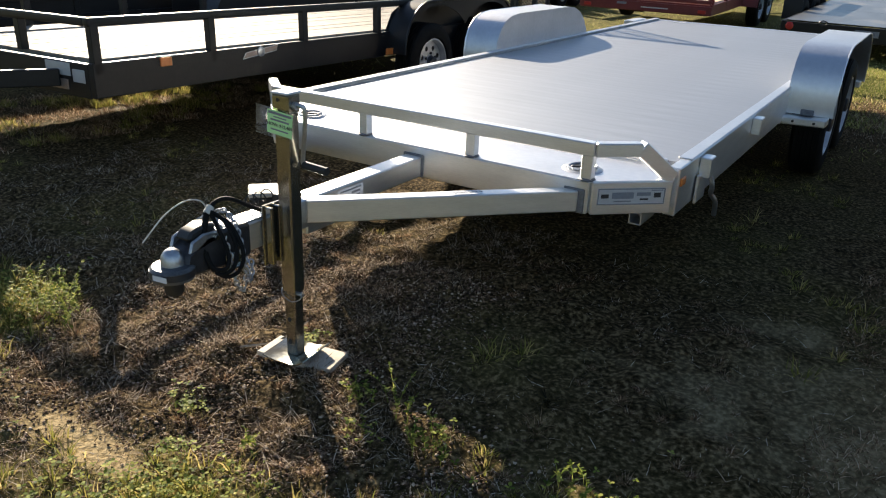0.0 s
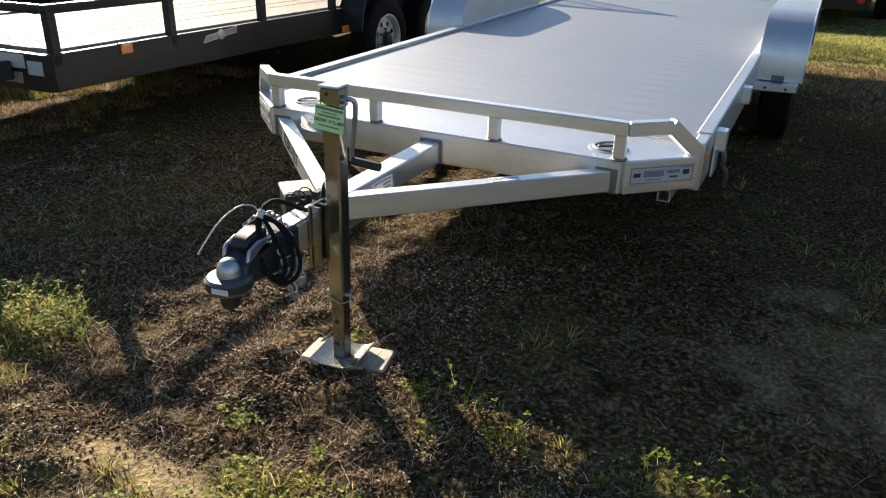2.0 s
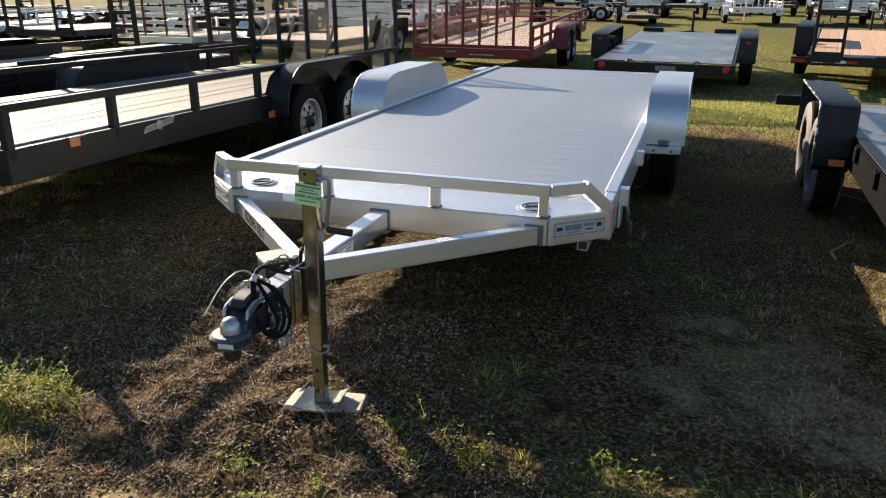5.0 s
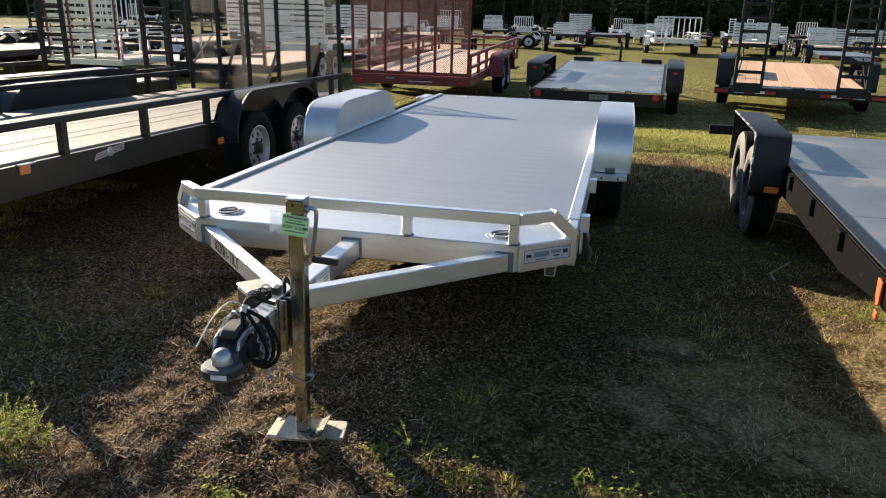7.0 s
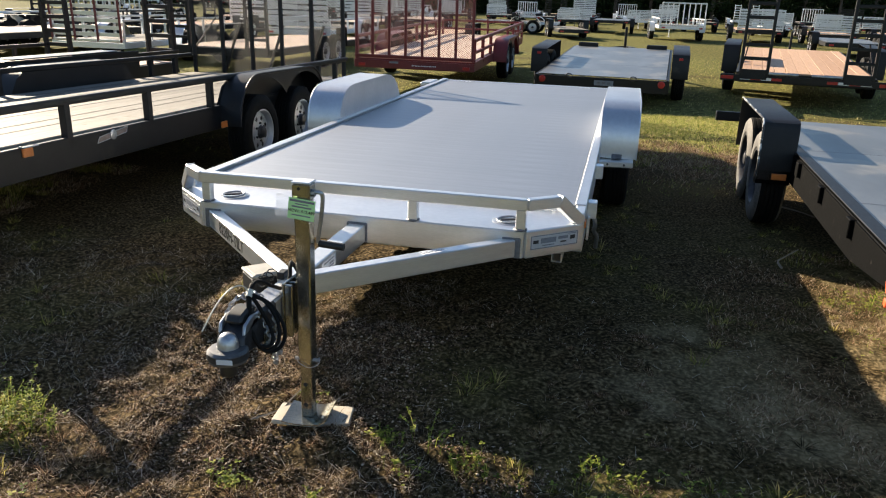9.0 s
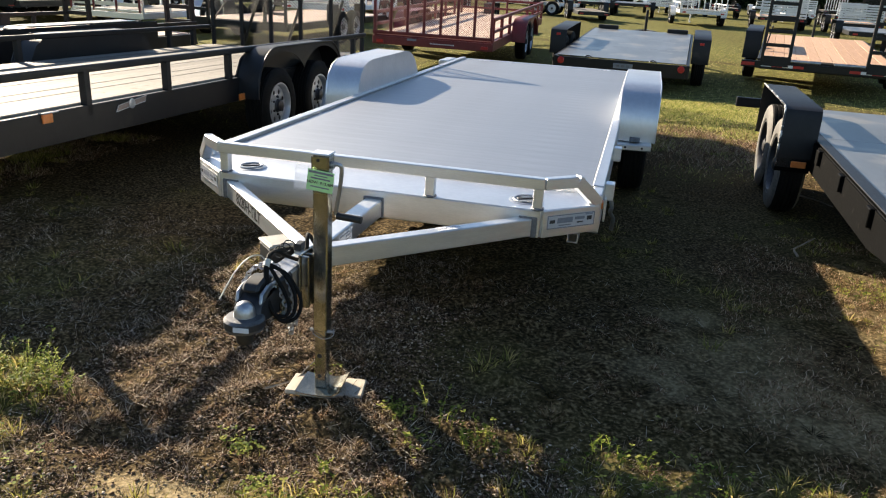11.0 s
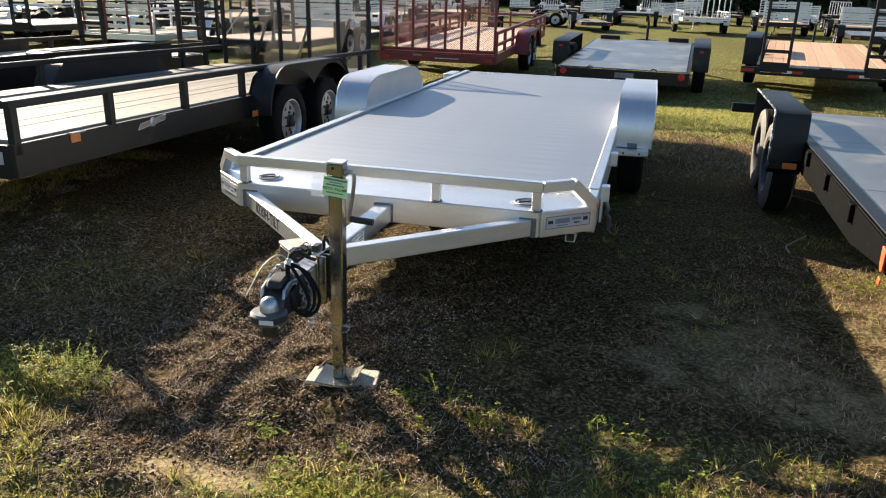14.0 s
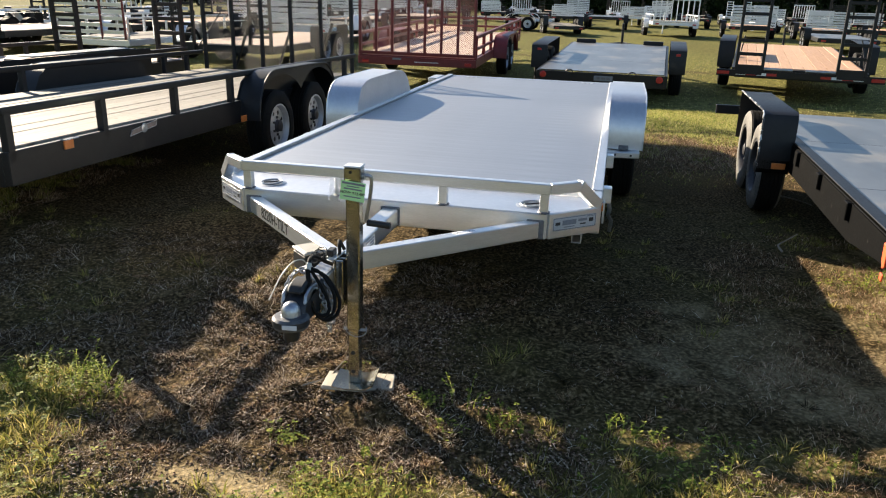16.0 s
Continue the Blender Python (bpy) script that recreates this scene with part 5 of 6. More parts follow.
# black pipe-rail trailer with a pale plank deck beside the aluminium one
YAW = -0.9
LTW = 2.10
lt = trailer("utility_trailer", "long black utility trailer with pale treated-plank deck and low rails", pose(-2.315 - LTW / 2, -0.135, -0.022, -0.6, -1.2, YAW), LTW, 5.885, 0.655, BLACK, PINE, depth=0.20, tongue="near")
for s in (-1, 1):
    rail_side(lt, s, LTW, 0.0, 5.885, 0.655, 0.895, [0.04, 0.88, 1.757, 2.642, 5.0, 5.5], BLACK, rounded=0.016)
    round_fender(lt, s, LTW / 2 + 0.02, LTW / 2 + 0.24, 2.75, 4.655, 0.465, 0.888, BLACK)
    part("fender_inner", one(prism, [(2.77, 0.53), (2.77, 0.65), (2.86, 0.79), (3.00, 0.866), (3.10, 0.880), (4.31, 0.880), (4.41, 0.866), (4.55, 0.79), (4.63, 0.65), (4.63, 0.53)], s * (LTW / 2 + 0.012), s * (LTW / 2 + 0.020)), BLACK, lt, "flat black inner fender plate")
    for wy in (3.205, 4.100):
        wheel(lt, s * (LTW / 2 + 0.125), wy, s, lift=0.012)
    for my, mz in ((0.495, 0.610), (2.715, 0.488)):
        mk = part("side_marker", one(box, (s * (LTW / 2 + 0.055 + (0.05 if my > 2 else 0)), my, mz), (0.014, 0.105 if my > 2 else 0.085, 0.055), 0.004), AMBER, lt, "amber side marker light")
    part("marker_stalk", one(box, (s * (LTW / 2 + 0.09), 2.80, 0.497), (0.05, 0.10, 0.014), 0.003), BLACK, lt)
    part("marker_guard", one(tube, [(s * (LTW / 2 + 0.05), 0.435, 0.648), (s * (LTW / 2 + 0.085), 0.435, 0.648), (s * (LTW / 2 + 0.085), 0.555, 0.648), (s * (LTW / 2 + 0.05), 0.555, 0.648)], 0.005, 6), STEEL, lt)
    bd_ = part("badge", one(prism, [(1.122, 0.566), (1.440, 0.600), (1.455, 0.640), (1.150, 0.606)], s * (LTW / 2 + 0.051), s * (LTW / 2 + 0.055)), BADGE, lt, "bronzed winged maker's badge")
    part("badge_edge", one(tube, [(s * (LTW / 2 + 0.056), yy, zz) for yy, zz in ((1.122, 0.566), (1.440, 0.600), (1.455, 0.640), (1.150, 0.606), (1.122, 0.566))], 0.0022, 5), RIM, bd_)
    part("badge_disc", one(lathe, [(0.034, 0.0), (0.034, 0.005), (0.026, 0.007), (0.024, 0.004), (0.0, 0.006)], 20, pose(s * (LTW / 2 + 0.055), 1.292, 0.603, 0, 90 * s, 0)), STEEL, bd_)
part("front_top_rail", one(box, (0, 0.025, 0.870), (LTW, 0.05, 0.05), 0.016, None, 3), BLACK, lt)
for px in (-0.5, 0.35):
    part("rail_post", one(box, (px, 0.03, 0.755), (0.055, 0.05, 0.19), 0.004), BLACK, lt)
fb_ = part("front_badge", one(box, (0.52, -0.004, 0.500), (0.64, 0.008, 0.062), 0.003), BADGE, lt, "long bronzed maker's badge on the front beam")
part("badge_disc", one(lathe, [(0.034, 0.0), (0.034, 0.005), (0.0, 0.007)], 20, pose(0.52, -0.008, 0.500, 90, 0, 0)), STEEL, fb_)
part("front_label", one(box, (0.75, -0.003, 0.590), (0.25, 0.004, 0.075), 0.001), LABEL_SILVER, lt, "pale printed label")
part("front_label", one(box, (0.955, -0.003, 0.560), (0.12, 0.004, 0.075), 0.001), LABEL_SILVER, lt, "square pale label")
gate_mesh(lt, LTW + 0.02, 1.235, 5.915, 0.580, BLACK, 6, label="tall black mesh ramp gate standing upright")
for k, bx in enumerate((-0.66, -0.05, 0.5)):
    part("gate_brace", one(beam, (bx, 5.995, 0.62), (bx + 0.25, 5.995, 1.26), 0.03, 0.03, 0.003), BLACK, lt)

# second black trailer with flat fenders and ladder ramps
L2W = 2.2
lt2 = trailer("equipment_trailer", "black equipment trailer with flat fenders and standing ladder ramps", pose(-6.62, 0.7, 0.0, 0, 0, -2.0), L2W, 6.2, 0.56, BLACK, PINKWOOD, depth=0.2, tongue="near")
for s in (-1, 1):
    rail_side(lt2, s, L2W, 0.0, 6.3, 0.56, 0.725, [0.05, 1.2, 2.4, 5.0, 5.6], BLACK)
    f = square_fender(lt2, s, L2W / 2 + 0.05, L2W / 2 + 0.30, 2.75, 4.75, 0.32, 0.80, BLACK)
    for wy in (3.3, 4.15):
        wheel(lt2, s * (L2W / 2 + 0.17), wy, s)
    ladder_ramp(lt2, s * 0.90, 6.25, 0.45, 0.42, 1.75, BLACK, 9)
    part("fender_skirt", one(box, (s * (L2W / 2 + 0.305), 3.55, 0.53), (0.012, 2.9, 0.52), 0.004), BLACK, lt2, "flat black skirt over the wheels")
    part("side_panel", one(box, (s * (L2W / 2 + 0.02), 2.6, 0.50), (0.03, 5.1, 0.46), 0.004), BLACK, lt2, "solid black side panel")
    part("fender_top", one(box, (s * (L2W / 2 + 0.17), 3.75, 0.805), (0.24, 1.7, 0.006), 0.002), PLATE, lt2, "worn tread plate on the fender")

# third row member: narrow aluminium trailer with a slatted gate
at = trailer("aluminium_trailer", "narrow aluminium trailer with a slatted ramp gate on red uprights", pose(-9.75, 10.9, 0.0, 0, 0, 0), 1.62, 4.3, 0.5, ALU, PINE, "planks", depth=0.12)
gate_slats(at, 1.66, 1.45, -0.02, 0.5, ALU, 10, RED, 4)
for s in (-1, 1):
    rail_side(at, s, 1.62, 0.0, 4.3, 0.5, 0.95, [0.03, 1.0, 2.1, 3.2, 4.2], ALU, 0.045)
    round_fender(at, s, 0.86, 1.12, 1.7, 2.75, 0.36, 0.82, ALU_SHEET, False)
    wheel(at, s * 0.98, 2.22, s)

# ramp trailer behind the mesh gate
rt2 = trailer("ramp_trailer", "black trailer with faded plank deck and standing ladder ramps", pose(-6.75, 10.9, 0.0, 0, 0, 0), 2.1, 6.0, 0.5, BLACK, PINKWOOD)
for s in (-1, 1):
    ladder_ramp(rt2, s * 0.84, -0.05, 0.42, 0.44, 1.7, BLACK, 9)
    square_fender(rt2, s, 1.10, 1.38, 1.9, 3.6, 0.40, 0.85, BLACK)
    for wy in (2.35, 3.15):
        wheel(rt2, s * 1.24, wy, s)
    part("ramp_stay", one(beam, (s * 0.55, -0.02, 0.45), (s * 0.35, 0.6, 1.1), 0.025, 0.025, 0.003), BLACK, rt2)

# red trailer with a mesh gate
rd = trailer("landscape_trailer", "dark red landscape trailer with a tall mesh ramp gate", pose(-2.383, 9.604, 0.0, 1.1, 0, 1.2), 2.02, 7.3, 0.56, RED, PINKWOOD, depth=0.16, tongue="far")
gate_mesh(rd, 2.10, 1.55, -0.03, 0.56, RED, 8, label="tall dark red mesh ramp gate standing upright")
part("bumper", one(box, (0, -0.02, 0.455), (2.12, 0.05, 0.13), 0.006), RED, rd)
for s in (-1, 1):
    rail_side(rd, s, 2.02, 0.0, 7.3, 0.56, 0.93, [0.05, 0.95, 1.9, 4.4, 5.4, 6.4, 7.25], RED, 0.055)
    part("lower_rail", one(box, (s * 1.035, 3.65, 0.70), (0.04, 7.2, 0.05), 0.004), RED, rd)
    round_fender(rd, s, 1.05, 1.32, 2.1, 4.2, 0.38, 0.80, RED)
    for wy in (2.75, 3.55):
        wheel(rd, s * 1.18, wy, s)
    part("tail_light", one(box, (s * 0.92, -0.05, 0.44), (0.12, 0.02, 0.05), 0.005), REDLENS, rd, "red tail light")
part("plate_bar", one(box, (-0.35, -0.048, 0.49), (0.16, 0.006, 0.035), 0.001), GREY_INK, rd)
for k in range(16):
    part("print_bar", one(box, (-0.02 + k * 0.027, -0.047, 0.448), (0.017, 0.004, 0.016), 0.0), TAPE_WHITE, rd)
part("front_rail", one(box, (0, 7.25, 0.90), (2.02, 0.05, 0.055), 0.005), RED, rd)
part("front_rail", one(box, (0, 7.25, 0.70), (2.02, 0.05, 0.05), 0.005), RED, rd)

# flat steel-deck tilt trailer
fd = trailer("flatbed_trailer", "low black flatbed trailer with a grey steel plate deck", pose(0.804, 9.148, 0.0, 2.5, 0, -3.0), 2.0, 5.0, 0.467, BLACK, PLATE, "plates", depth=0.20, tongue="far")
for s in (-1, 1):
    square_fender(fd, s, 1.06, 1.34, 1.25, 2.95, 0.33, 0.745, BLACK)
    for wy in (1.70, 2.48):
        wheel(fd, s * 1.2, wy, s, lift=-0.09)
    part("tail_light", one(lathe, [(0.0, 0), (0.052, 0), (0.055, -0.008), (0.04, -0.02), (0.0, -0.022)], 18, pose(s * 0.93, -0.004, 0.392, -90, 0, 0)), REDLENS, fd, "round red tail light")
    part("tie_ring", one(tube, [(s * 0.5 + 0.05 * math.cos(a), -0.012, 0.462 + 0.03 * math.sin(a)) for a in [k * math.tau / 12 for k in range(13)]], 0.009, 6), CAST, fd)
    part("stop_block", one(box, (s * 0.72, 4.90, 0.500), (0.42, 0.10, 0.09), 0.01), BLACK, fd)
    part("fender_marker", one(box, (s * 1.2, 1.24, 0.66), (0.07, 0.012, 0.04), 0.003), REDLENS, fd)
part("plate_bar", one(box, (0.05, -0.006, 0.37), (0.30, 0.006, 0.08), 0.002), GREY_INK, fd, "small dark plate")
for k in range(3):
    part("print_bar", one(box, (-0.03 + 0.08 * k, -0.011, 0.37), (0.05, 0.003, 0.035), 0.0), WELD, fd)

# orange-decked equipment trailer with ladder ramps
wd = trailer("equipment_trailer", "black equipment trailer with a new orange pine deck and standing ramps", pose(4.054, 10.42, 0.0, 1.15, 0, -8.2), 2.04, 6.3, 0.56, BLACK, CEDAR, depth=0.16, tongue="far")
part("bumper", one(box, (0, -0.03, 0.455), (2.62, 0.06, 0.11), 0.006), BLACK, wd)
for s in (-1, 1):
    square_fender(wd, s, 1.08, 1.36, 1.5, 3.4, 0.40, 0.90, BLACK)
    for wy in (2.05, 2.9):
        wheel(wd, s * 1.22, wy, s)
    ladder_ramp(wd, s * 0.79, -0.04, 0.50, 0.42, 1.65, BLACK, 8, -2.0)
    part("tail_light", one(box, (s * 1.20, -0.063, 0.455), (0.20, 0.014, 0.055), 0.005), REDLENS, wd, "oblong red tail light")
    for k in range(4):
        part("reflective_tape", one(box, (s * (0.42 + 0.165 * k), -0.062, 0.452), (0.16, 0.004, 0.045), 0.001), REDLENS if k % 2 == 0 else TAPE_WHITE, wd, "red and white reflective tape")
    part("rear_hinge", one(tube, [(s * 0.10, -0.05, 0.545), (s * 0.56, -0.05, 0.545)], 0.022, 10), STEEL, wd)
    part("ramp_stay", one(beam, (s * 1.0, 0.0, 0.55), (s * 0.92, 0.45, 1.05), 0.02, 0.02, 0.002), BLACK, wd)

# black steel-deck trailer on the other side of the aluminium one
RW = 1.95
rt = trailer("flatbed_trailer", "black flatbed trailer with a scuffed steel plate deck", pose(2.29 + RW / 2 + 0.05, -0.9, 0.0, 0, 0, -1.6), RW, 4.95, 0.605, BLACK_WORN, PLATE, "plates", depth=0.14, tongue="near")
for s in (-1, 1):
    part("side_panel", one(prism, [(0.0, 0.515), (0.62, 0.478), (1.30, 0.398), (4.9, 0.392), (4.9, 0.590), (0.0, 0.590)], s * (RW / 2 + 0.052), s * (RW / 2 + 0.057)), BLACK_WORN, rt, "scuffed black side panel")
    part("rail_flange", one(box, (s * (RW / 2 + 0.013), 2.47, 0.6115), (0.076, 4.94, 0.009), 0.003), BLACK, rt, "worn top edge of the side rail")
    for py in (1.37, 2.10, 2.82):
        sp = part("stake_pocket", one(box, (s * (RW / 2 + 0.063), py, 0.545), (0.036, 0.085, 0.095), 0.004), BLACK_WORN, rt)
    f = square_fender(rt, s, RW / 2 + 0.040, RW / 2 + 0.282, 3.12, 4.60, 0.40, 0.822, BLACK)
    part("fender_weld", one(tube, [(s * (RW / 2 + 0.283), 3.118, 0.42), (s * (RW / 2 + 0.283), 3.118, 0.767), (s * (RW / 2 + 0.283), 3.138, 0.804), (s * (RW / 2 + 0.283), 3.18, 0.825), (s * (RW / 2 + 0.283), 4.54, 0.825)], 0.0075, 6), CHIPPED, f, "bright worn fender edge")
    part("fender_front", one(box, (s * (RW / 2 + 0.167), 3.13, 0.42), (0.228, 0.02, 0.10), 0.004), BLACK_WORN, f)
    part("side_marker", one(box, (s * (RW / 2 + 0.132), 3.106, 0.428), (0.10, 0.016, 0.045), 0.004), AMBER, rt, "amber marker light")
    for wy in (3.50, 4.25):
        wheel(rt, s * (RW / 2 + 0.152), wy, s, "dusty")
    part("light_bracket", one(box, (s * (RW / 2 + 0.30), 4.98, 0.60), (0.30, 0.05, 0.085), 0.006), BLACK, rt)
part("deck_gap", one(box, (0.15, 2.1, 0.6105), (1.2, 0.02, 0.003), 0.001), BLACK_WORN, rt)
jk = part("strap_end", one(prism, [(0.610, 0.570), (0.668, 0.578), (0.662, 0.500), (0.640, 0.462), (0.606, 0.478)], -RW / 2 - 0.072, -RW / 2 - 0.060, None, 0.003), ORANGE, rt, "bright orange strap end")
part("strap_tip", one(prism, [(0.612, 0.438), (0.650, 0.444), (0.654, 0.412), (0.618, 0.404)], -RW / 2 - 0.070, -RW / 2 - 0.062, None, 0.003), ORANGE, jk)

# ---- far rows ----
FAR = "far rows of parked trailers"


def far_trailer(x, y, rz, w, length, z, mat, deck, gate=None, gh=1.3, gmat=None, n=9, rails=False, name="parked_trailer", label="far parked utility trailer"):
    t = trailer(name, label, pose(x, y, 0, 0, 0, rz), w, length, z, mat, deck, group=FAR, tongue="far" if gate else None)
    for s in (-1, 1):
        if mat is BLACK:
            square_fender(t, s, w / 2 + 0.05, w / 2 + 0.30, length * 0.42, length * 0.42 + 1.6, 0.40, 0.82, mat)
        else:
            round_fender(t, s, w / 2 + 0.05, w / 2 + 0.30, length * 0.42, length * 0.42 + 1.6, 0.40, 0.82, mat, False)
        for d in (0.42, 1.2):
            wheel(t, s * (w / 2 + 0.17), length * 0.42 + d, s, "far")
        if rails:
            rail_side(t, s, w, 0, length, z, z + 0.32, [0.05, length * 0.33, length * 0.66, length - 0.05], mat)
        part("tail_light", one(box, (s * w * 0.42, -0.01, z - 0.10), (0.16, 0.02, 0.06), 0.004), REDLENS, t)
    if gate == "slats":
        gate_slats(t, w, gh, 0.0, z, gmat or mat, n, gmat or mat, 3, 0.3)
    elif gate == "bars":
        gate_bars(t, w, gh, 0.0, z, gmat or mat, 9)
    elif gate == "mesh":
        gate_mesh(t, w, gh, 0.0, z, gmat or mat, 6)
    elif gate == "ramps":
        for s in (-1, 1):
            ladder_ramp(t, s * w * 0.36, 0.0, z - 0.05, 0.42, gh, gmat or mat, 7)
    return t


white_label = "white-painted aluminium trailer far off with a slatted gate"
far_trailer(-6.5, 38.0, -90, 1.9, 4.1, 0.62, WHITE, PINE, rails=False, label="low white aluminium trailer parked side-on far off")
far_trailer(3.55, 35.0, 3, 2.0, 4.6, 0.72, WHITE, PINE, "bars", 1.0, WHITE, rails=True, label="white aluminium trailer far off with a barred gate")
far_trailer(7.1, 36.0, -4, 2.0, 5.5, 0.62, BLACK, CEDAR, "slats", 0.95, WHITE, 7, label="far black trailer with orange deck and white slatted gate")
far_trailer(10.6, 37.0, -5, 1.9, 5.0, 0.55, BLACK, CEDAR, "slats", 0.85, WHITE, 7, label="far black trailer with orange deck and white slatted gate")
far_trailer(-1.2, 32.5, 12, 1.3, 4.8, 0.45, BLACK, PINE, label="far low black trailer with a pale plank deck")
far_trailer(0.2, 41.0, 0, 1.9, 4.5, 0.75, BLACK, PLATE, label="far black trailer in the back row")
far_trailer(-2.0, 44.0, 0, 2.0, 4.5, 0.65, BLACK, PLATE, "slats", 0.55, WHITE, 5, label=white_label)
far_trailer(13.6, 36.5, -6, 1.9, 5.0, 0.6, BLACK, CEDAR, "ramps", 1.3, BLACK, label="far black trailer with standing ramps")
far_trailer(16.8, 38.0, -6, 1.9, 5.0, 0.6, WHITE, PINE, "slats", 1.2, WHITE, 8, label=white_label)
far_trailer(8.9, 26.5, -6, 1.9, 5.0, 0.55, BLACK, PLATE, label="far black flatbed trailer")
for k, (x, y, gh, n) in enumerate(((-7.6, 50, 0.95, 8), (-5.9, 53, 1.3, 8), (-4.2, 50, 0.85, 7), (-2.8, 51, 0.9, 7), (1.8, 50, 0.9, 8), (3.3, 52, 1.0, 8), (5.8, 50, 1.0, 8), (9.7, 47, 1.1, 8), (12.6, 48, 1.1, 8), (15.6, 49, 1.0, 8), (19.0, 47, 1.1, 8), (-10.4, 48, 1.2, 9), (-13.9, 45, 1.35, 9), (-12.0, 44, 1.4, 9), (-17.0, 46, 1.3, 9), (-20.5, 44, 1.3, 9))):
    gate = "bars" if k in (1, 6) else "slats"
    far_trailer(x, y, (k * 37) % 9 - 4, 1.35 if k < 4 else 1.6, 3.6, 0.66, WHITE if k % 3 == 1 else BLACK, PINE, gate if k % 4 != 2 else None, gh * 0.68, WHITE, n - 2, label=white_label)
for k, (x, y, rz) in enumerate(((-9.6, 26.0, 4), (-12.4, 24.0, 6), (-15.2, 27.0, 5), (-18.6, 23.0, 8), (-9.0, 34.0, 3), (-12.4, 35.0, 4), (-16.0, 35.0, 5), (-22.0, 30.0, 8))):
    far_trailer(x, y, rz, 1.95, 5.4, 0.6, (BLACK, WHITE, BLACK, WHITE)[k % 4], (PINKWOOD, PINE, CEDAR, PINE)[k % 4], (None, "slats", "ramps", "bars")[k % 4], 1.3, (BLACK, WHITE, BLACK, WHITE)[k % 4], 8, k % 2 == 0, label=("far black trailer with faded plank deck", "far white trailer with a slatted gate", "far black trailer with standing ramps", "far white trailer with a barred gate")[k % 4])


# a last row before the trees, and more of the lot to the side
for k in range(26):
    x = -46 + k * 2.9 + (k * 7 % 5) * 0.25
    far_trailer(x, 60 + (k * 11) % 9, (k * 29) % 13 - 6, 1.5 + 0.1 * (k % 4), 3.4, 0.7, (BLACK, WHITE, BLACK)[k % 3], (PINE, PLATE, CEDAR)[k % 3], ("slats", "bars", "slats", None, "ramps")[k % 5], 0.9 + 0.1 * (k % 4), (WHITE, WHITE, BLACK, WHITE)[k % 4], 8, k % 2 == 0, label="small trailer in the last row before the trees")
for k, (x, y, rz) in enumerate(((-13.2, 11.2, 0), (-16.4, 11.6, 2), (-12.6, 18.5, 3), (-16.0, 18.0, 3), (-19.6, 16.5, 5), (-8.6, 19.0, 2), (-5.0, 19.5, 1), (-20.0, 11.5, 3))):
    far_trailer(x, y, rz, 2.0, 5.4, 0.55, (BLACK, WHITE, BLACK, BLACK)[k % 4], (PINKWOOD, PINE, CEDAR, PLATE)[k % 4], ("ramps", "slats", None, "ramps")[k % 4], 1.5, (BLACK, WHITE, BLACK, BLACK)[k % 4], 9, k % 2 == 1, label=("black trailer with faded planks and standing ramps", "white trailer with side rails and slatted gate", "black trailer with an orange plank deck", "black steel-deck trailer with standing ramps")[k % 4])


# ---- tree line ----
def tree_meshes(seed):
    rr = np.random.default_rng(seed)
    h = rr.uniform(8.0, 11.0)
    trunk = bmesh.new()
    bend = rr.uniform(-0.3, 0.3, 2)
    spine = [(bend[0] * u * u, bend[1] * u * u, h * 0.8 * u) for u in np.linspace(0, 1, 7)]
    tube(trunk, spine, lambda u: 0.17 * (1 - 0.8 * u) + 0.02, 8)
    co, faces = [], []
    for k in range(46):
        u = rr.uniform(0.05, 1.0)
        a, reach = rr.uniform(0, math.tau), (0.5 + 2.2 * math.sin(min(1.0, u + 0.25) * math.pi * 0.8)) * rr.uniform(0.5, 1.0)
        start = Vector((bend[0] * u * u, bend[1] * u * u, h * 0.8 * u))
        end = start + Vector((math.cos(a) * reach, math.sin(a) * reach, rr.uniform(-0.2, 0.8)))
        if k % 2 == 0:
            tube(trunk, [start, (start + end) / 2 + Vector((0, 0, 0.1)), end], lambda q: 0.04 * (1 - 0.7 * q) + 0.006, 5)
        n = 46
        c = np.array(end)[None] + rr.normal(0, 1, (n, 3)) * np.array([0.62, 0.62, 0.42])
        for p in c:
            d, s = rr.normal(0, 1, 3), rr.normal(0, 1, 3)
            d, s = d / np.linalg.norm(d) * rr.uniform(0.10, 0.2), s / np.linalg.norm(s) * rr.uniform(0.05, 0.10)
            i = len(co)
            co += [tuple(p - d), tuple(p + s), tuple(p + d), tuple(p - s)]
            faces.append((i, i + 1, i + 2, i + 3))
    me = bpy.data.meshes.new("crown")
    me.from_pydata([tuple(map(float, c)) for c in co], [], faces)
    me.materials.append(LEAF)
    return finish(trunk, "trunk", BARK), me


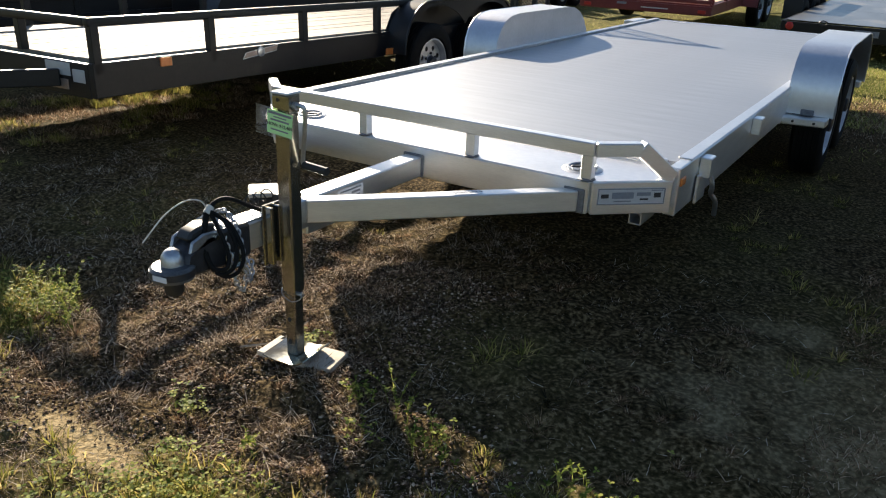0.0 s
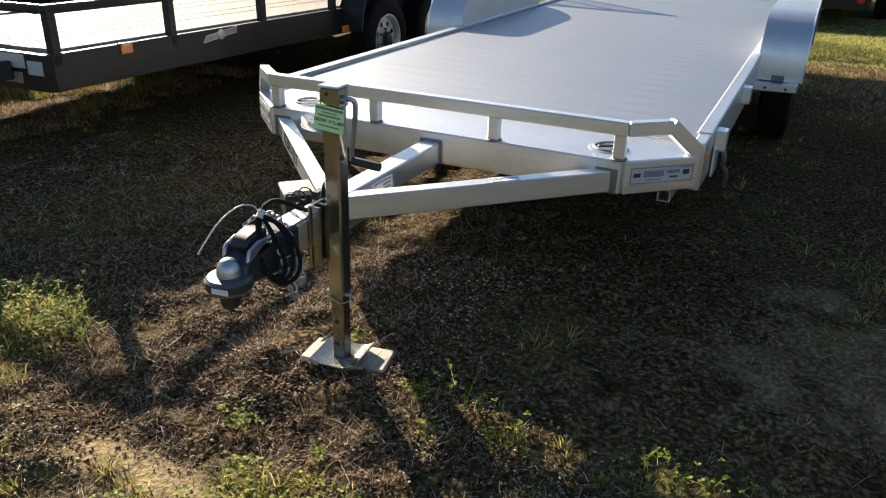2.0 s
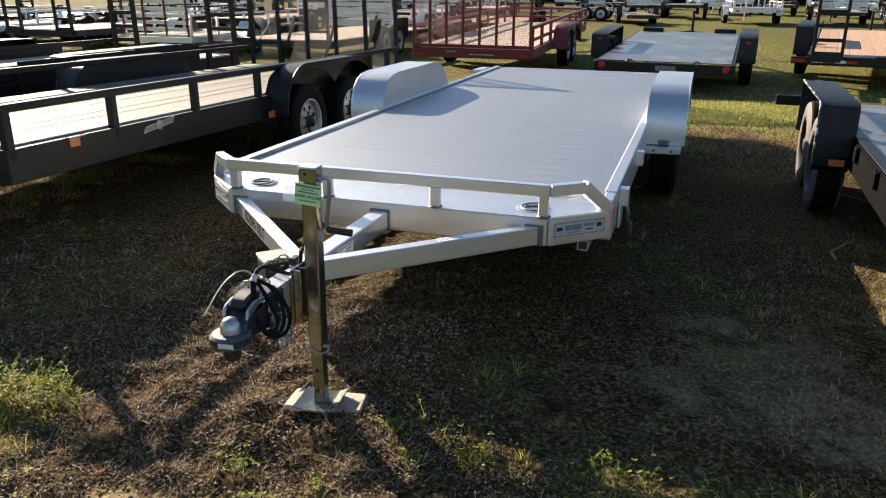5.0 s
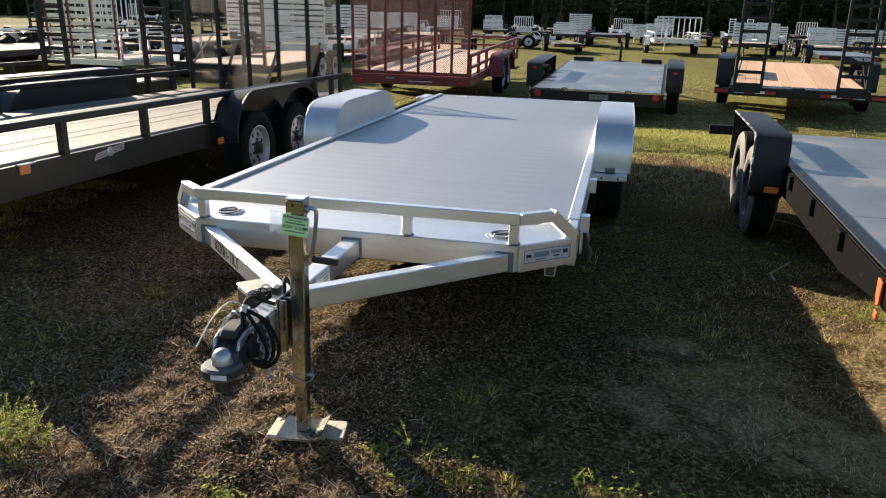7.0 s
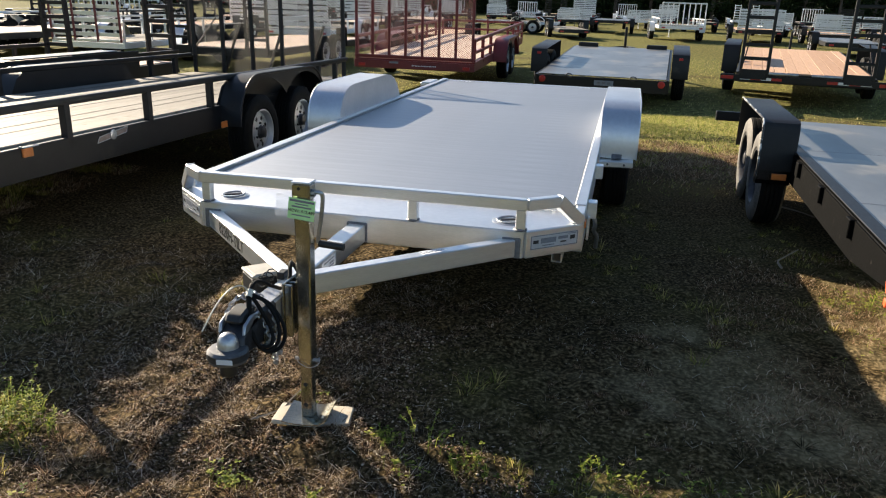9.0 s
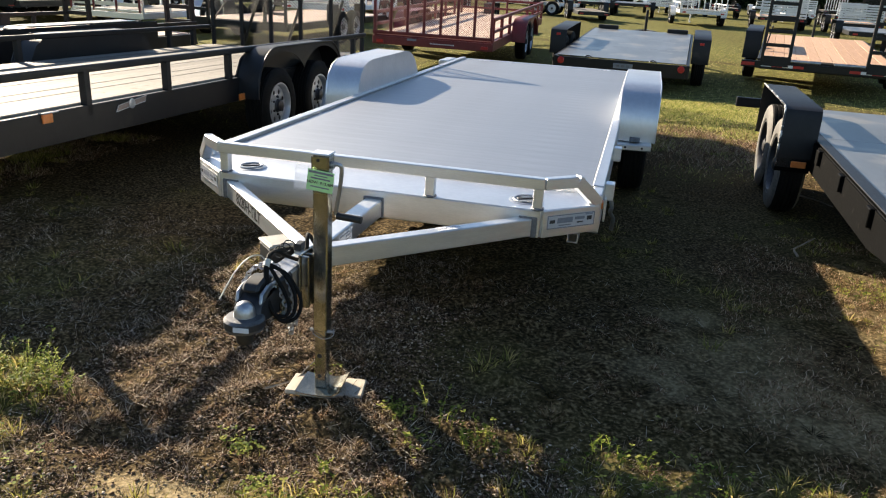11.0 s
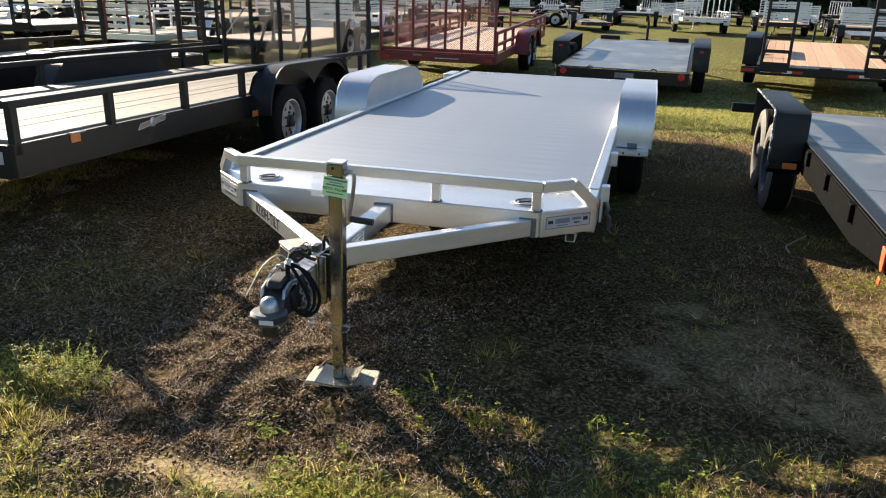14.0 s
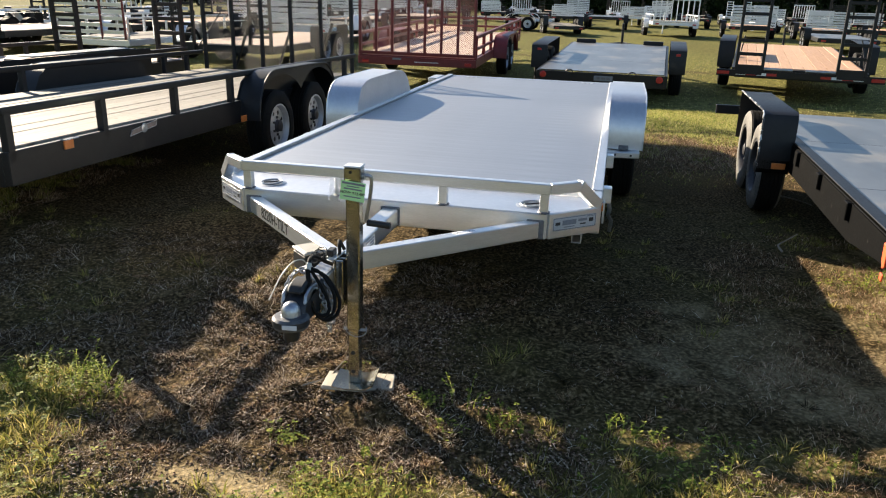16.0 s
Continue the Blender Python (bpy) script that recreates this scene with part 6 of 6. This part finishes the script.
kinds = [tree_meshes(s) for s in (1, 2, 3, 4)]
rr = np.random.default_rng(9)
for k in range(90):
    x = -92 + (k % 45) * 3.4 + rr.uniform(-1.2, 1.2)
    y = 92 + (k // 45) * 7 + rr.uniform(-2, 2) - abs(x) * 0.12
    t = thing("tree", "tall dark green tree at the edge of the lot", "tree", pose(x, y, 0, 0, 0, rr.uniform(0, 360)) @ Matrix.Scale(rr.uniform(0.9, 1.25), 4), "tree line behind the lot")
    tr, cr = kinds[k % 4]
    part("trunk", tr, BARK, t)
    part("crown", cr, LEAF, t)
co, faces = [], []
for k in range(52000):
    x = rr.uniform(-95, 62)
    y = 96 - abs(x) * 0.12 + rr.normal(0, 1.6)
    z = rr.uniform(0, 1) ** 1.1 * (4.6 + 1.6 * math.sin(x * 0.7) + 1.0 * math.sin(x * 1.9))
    d, s = rr.normal(0, 1, 3), rr.normal(0, 1, 3)
    d, s = d / np.linalg.norm(d) * rr.uniform(0.14, 0.3), s / np.linalg.norm(s) * rr.uniform(0.08, 0.16)
    p = np.array([x, y, max(z, 0.05)])
    i = len(co)
    co += [tuple(p - d), tuple(p + s), tuple(p + d), tuple(p - s)]
    faces.append((i, i + 1, i + 2, i + 3))
me = bpy.data.meshes.new("undergrowth")
me.from_pydata([tuple(map(float, c)) for c in co], [], faces)
me.materials.append(LEAF)
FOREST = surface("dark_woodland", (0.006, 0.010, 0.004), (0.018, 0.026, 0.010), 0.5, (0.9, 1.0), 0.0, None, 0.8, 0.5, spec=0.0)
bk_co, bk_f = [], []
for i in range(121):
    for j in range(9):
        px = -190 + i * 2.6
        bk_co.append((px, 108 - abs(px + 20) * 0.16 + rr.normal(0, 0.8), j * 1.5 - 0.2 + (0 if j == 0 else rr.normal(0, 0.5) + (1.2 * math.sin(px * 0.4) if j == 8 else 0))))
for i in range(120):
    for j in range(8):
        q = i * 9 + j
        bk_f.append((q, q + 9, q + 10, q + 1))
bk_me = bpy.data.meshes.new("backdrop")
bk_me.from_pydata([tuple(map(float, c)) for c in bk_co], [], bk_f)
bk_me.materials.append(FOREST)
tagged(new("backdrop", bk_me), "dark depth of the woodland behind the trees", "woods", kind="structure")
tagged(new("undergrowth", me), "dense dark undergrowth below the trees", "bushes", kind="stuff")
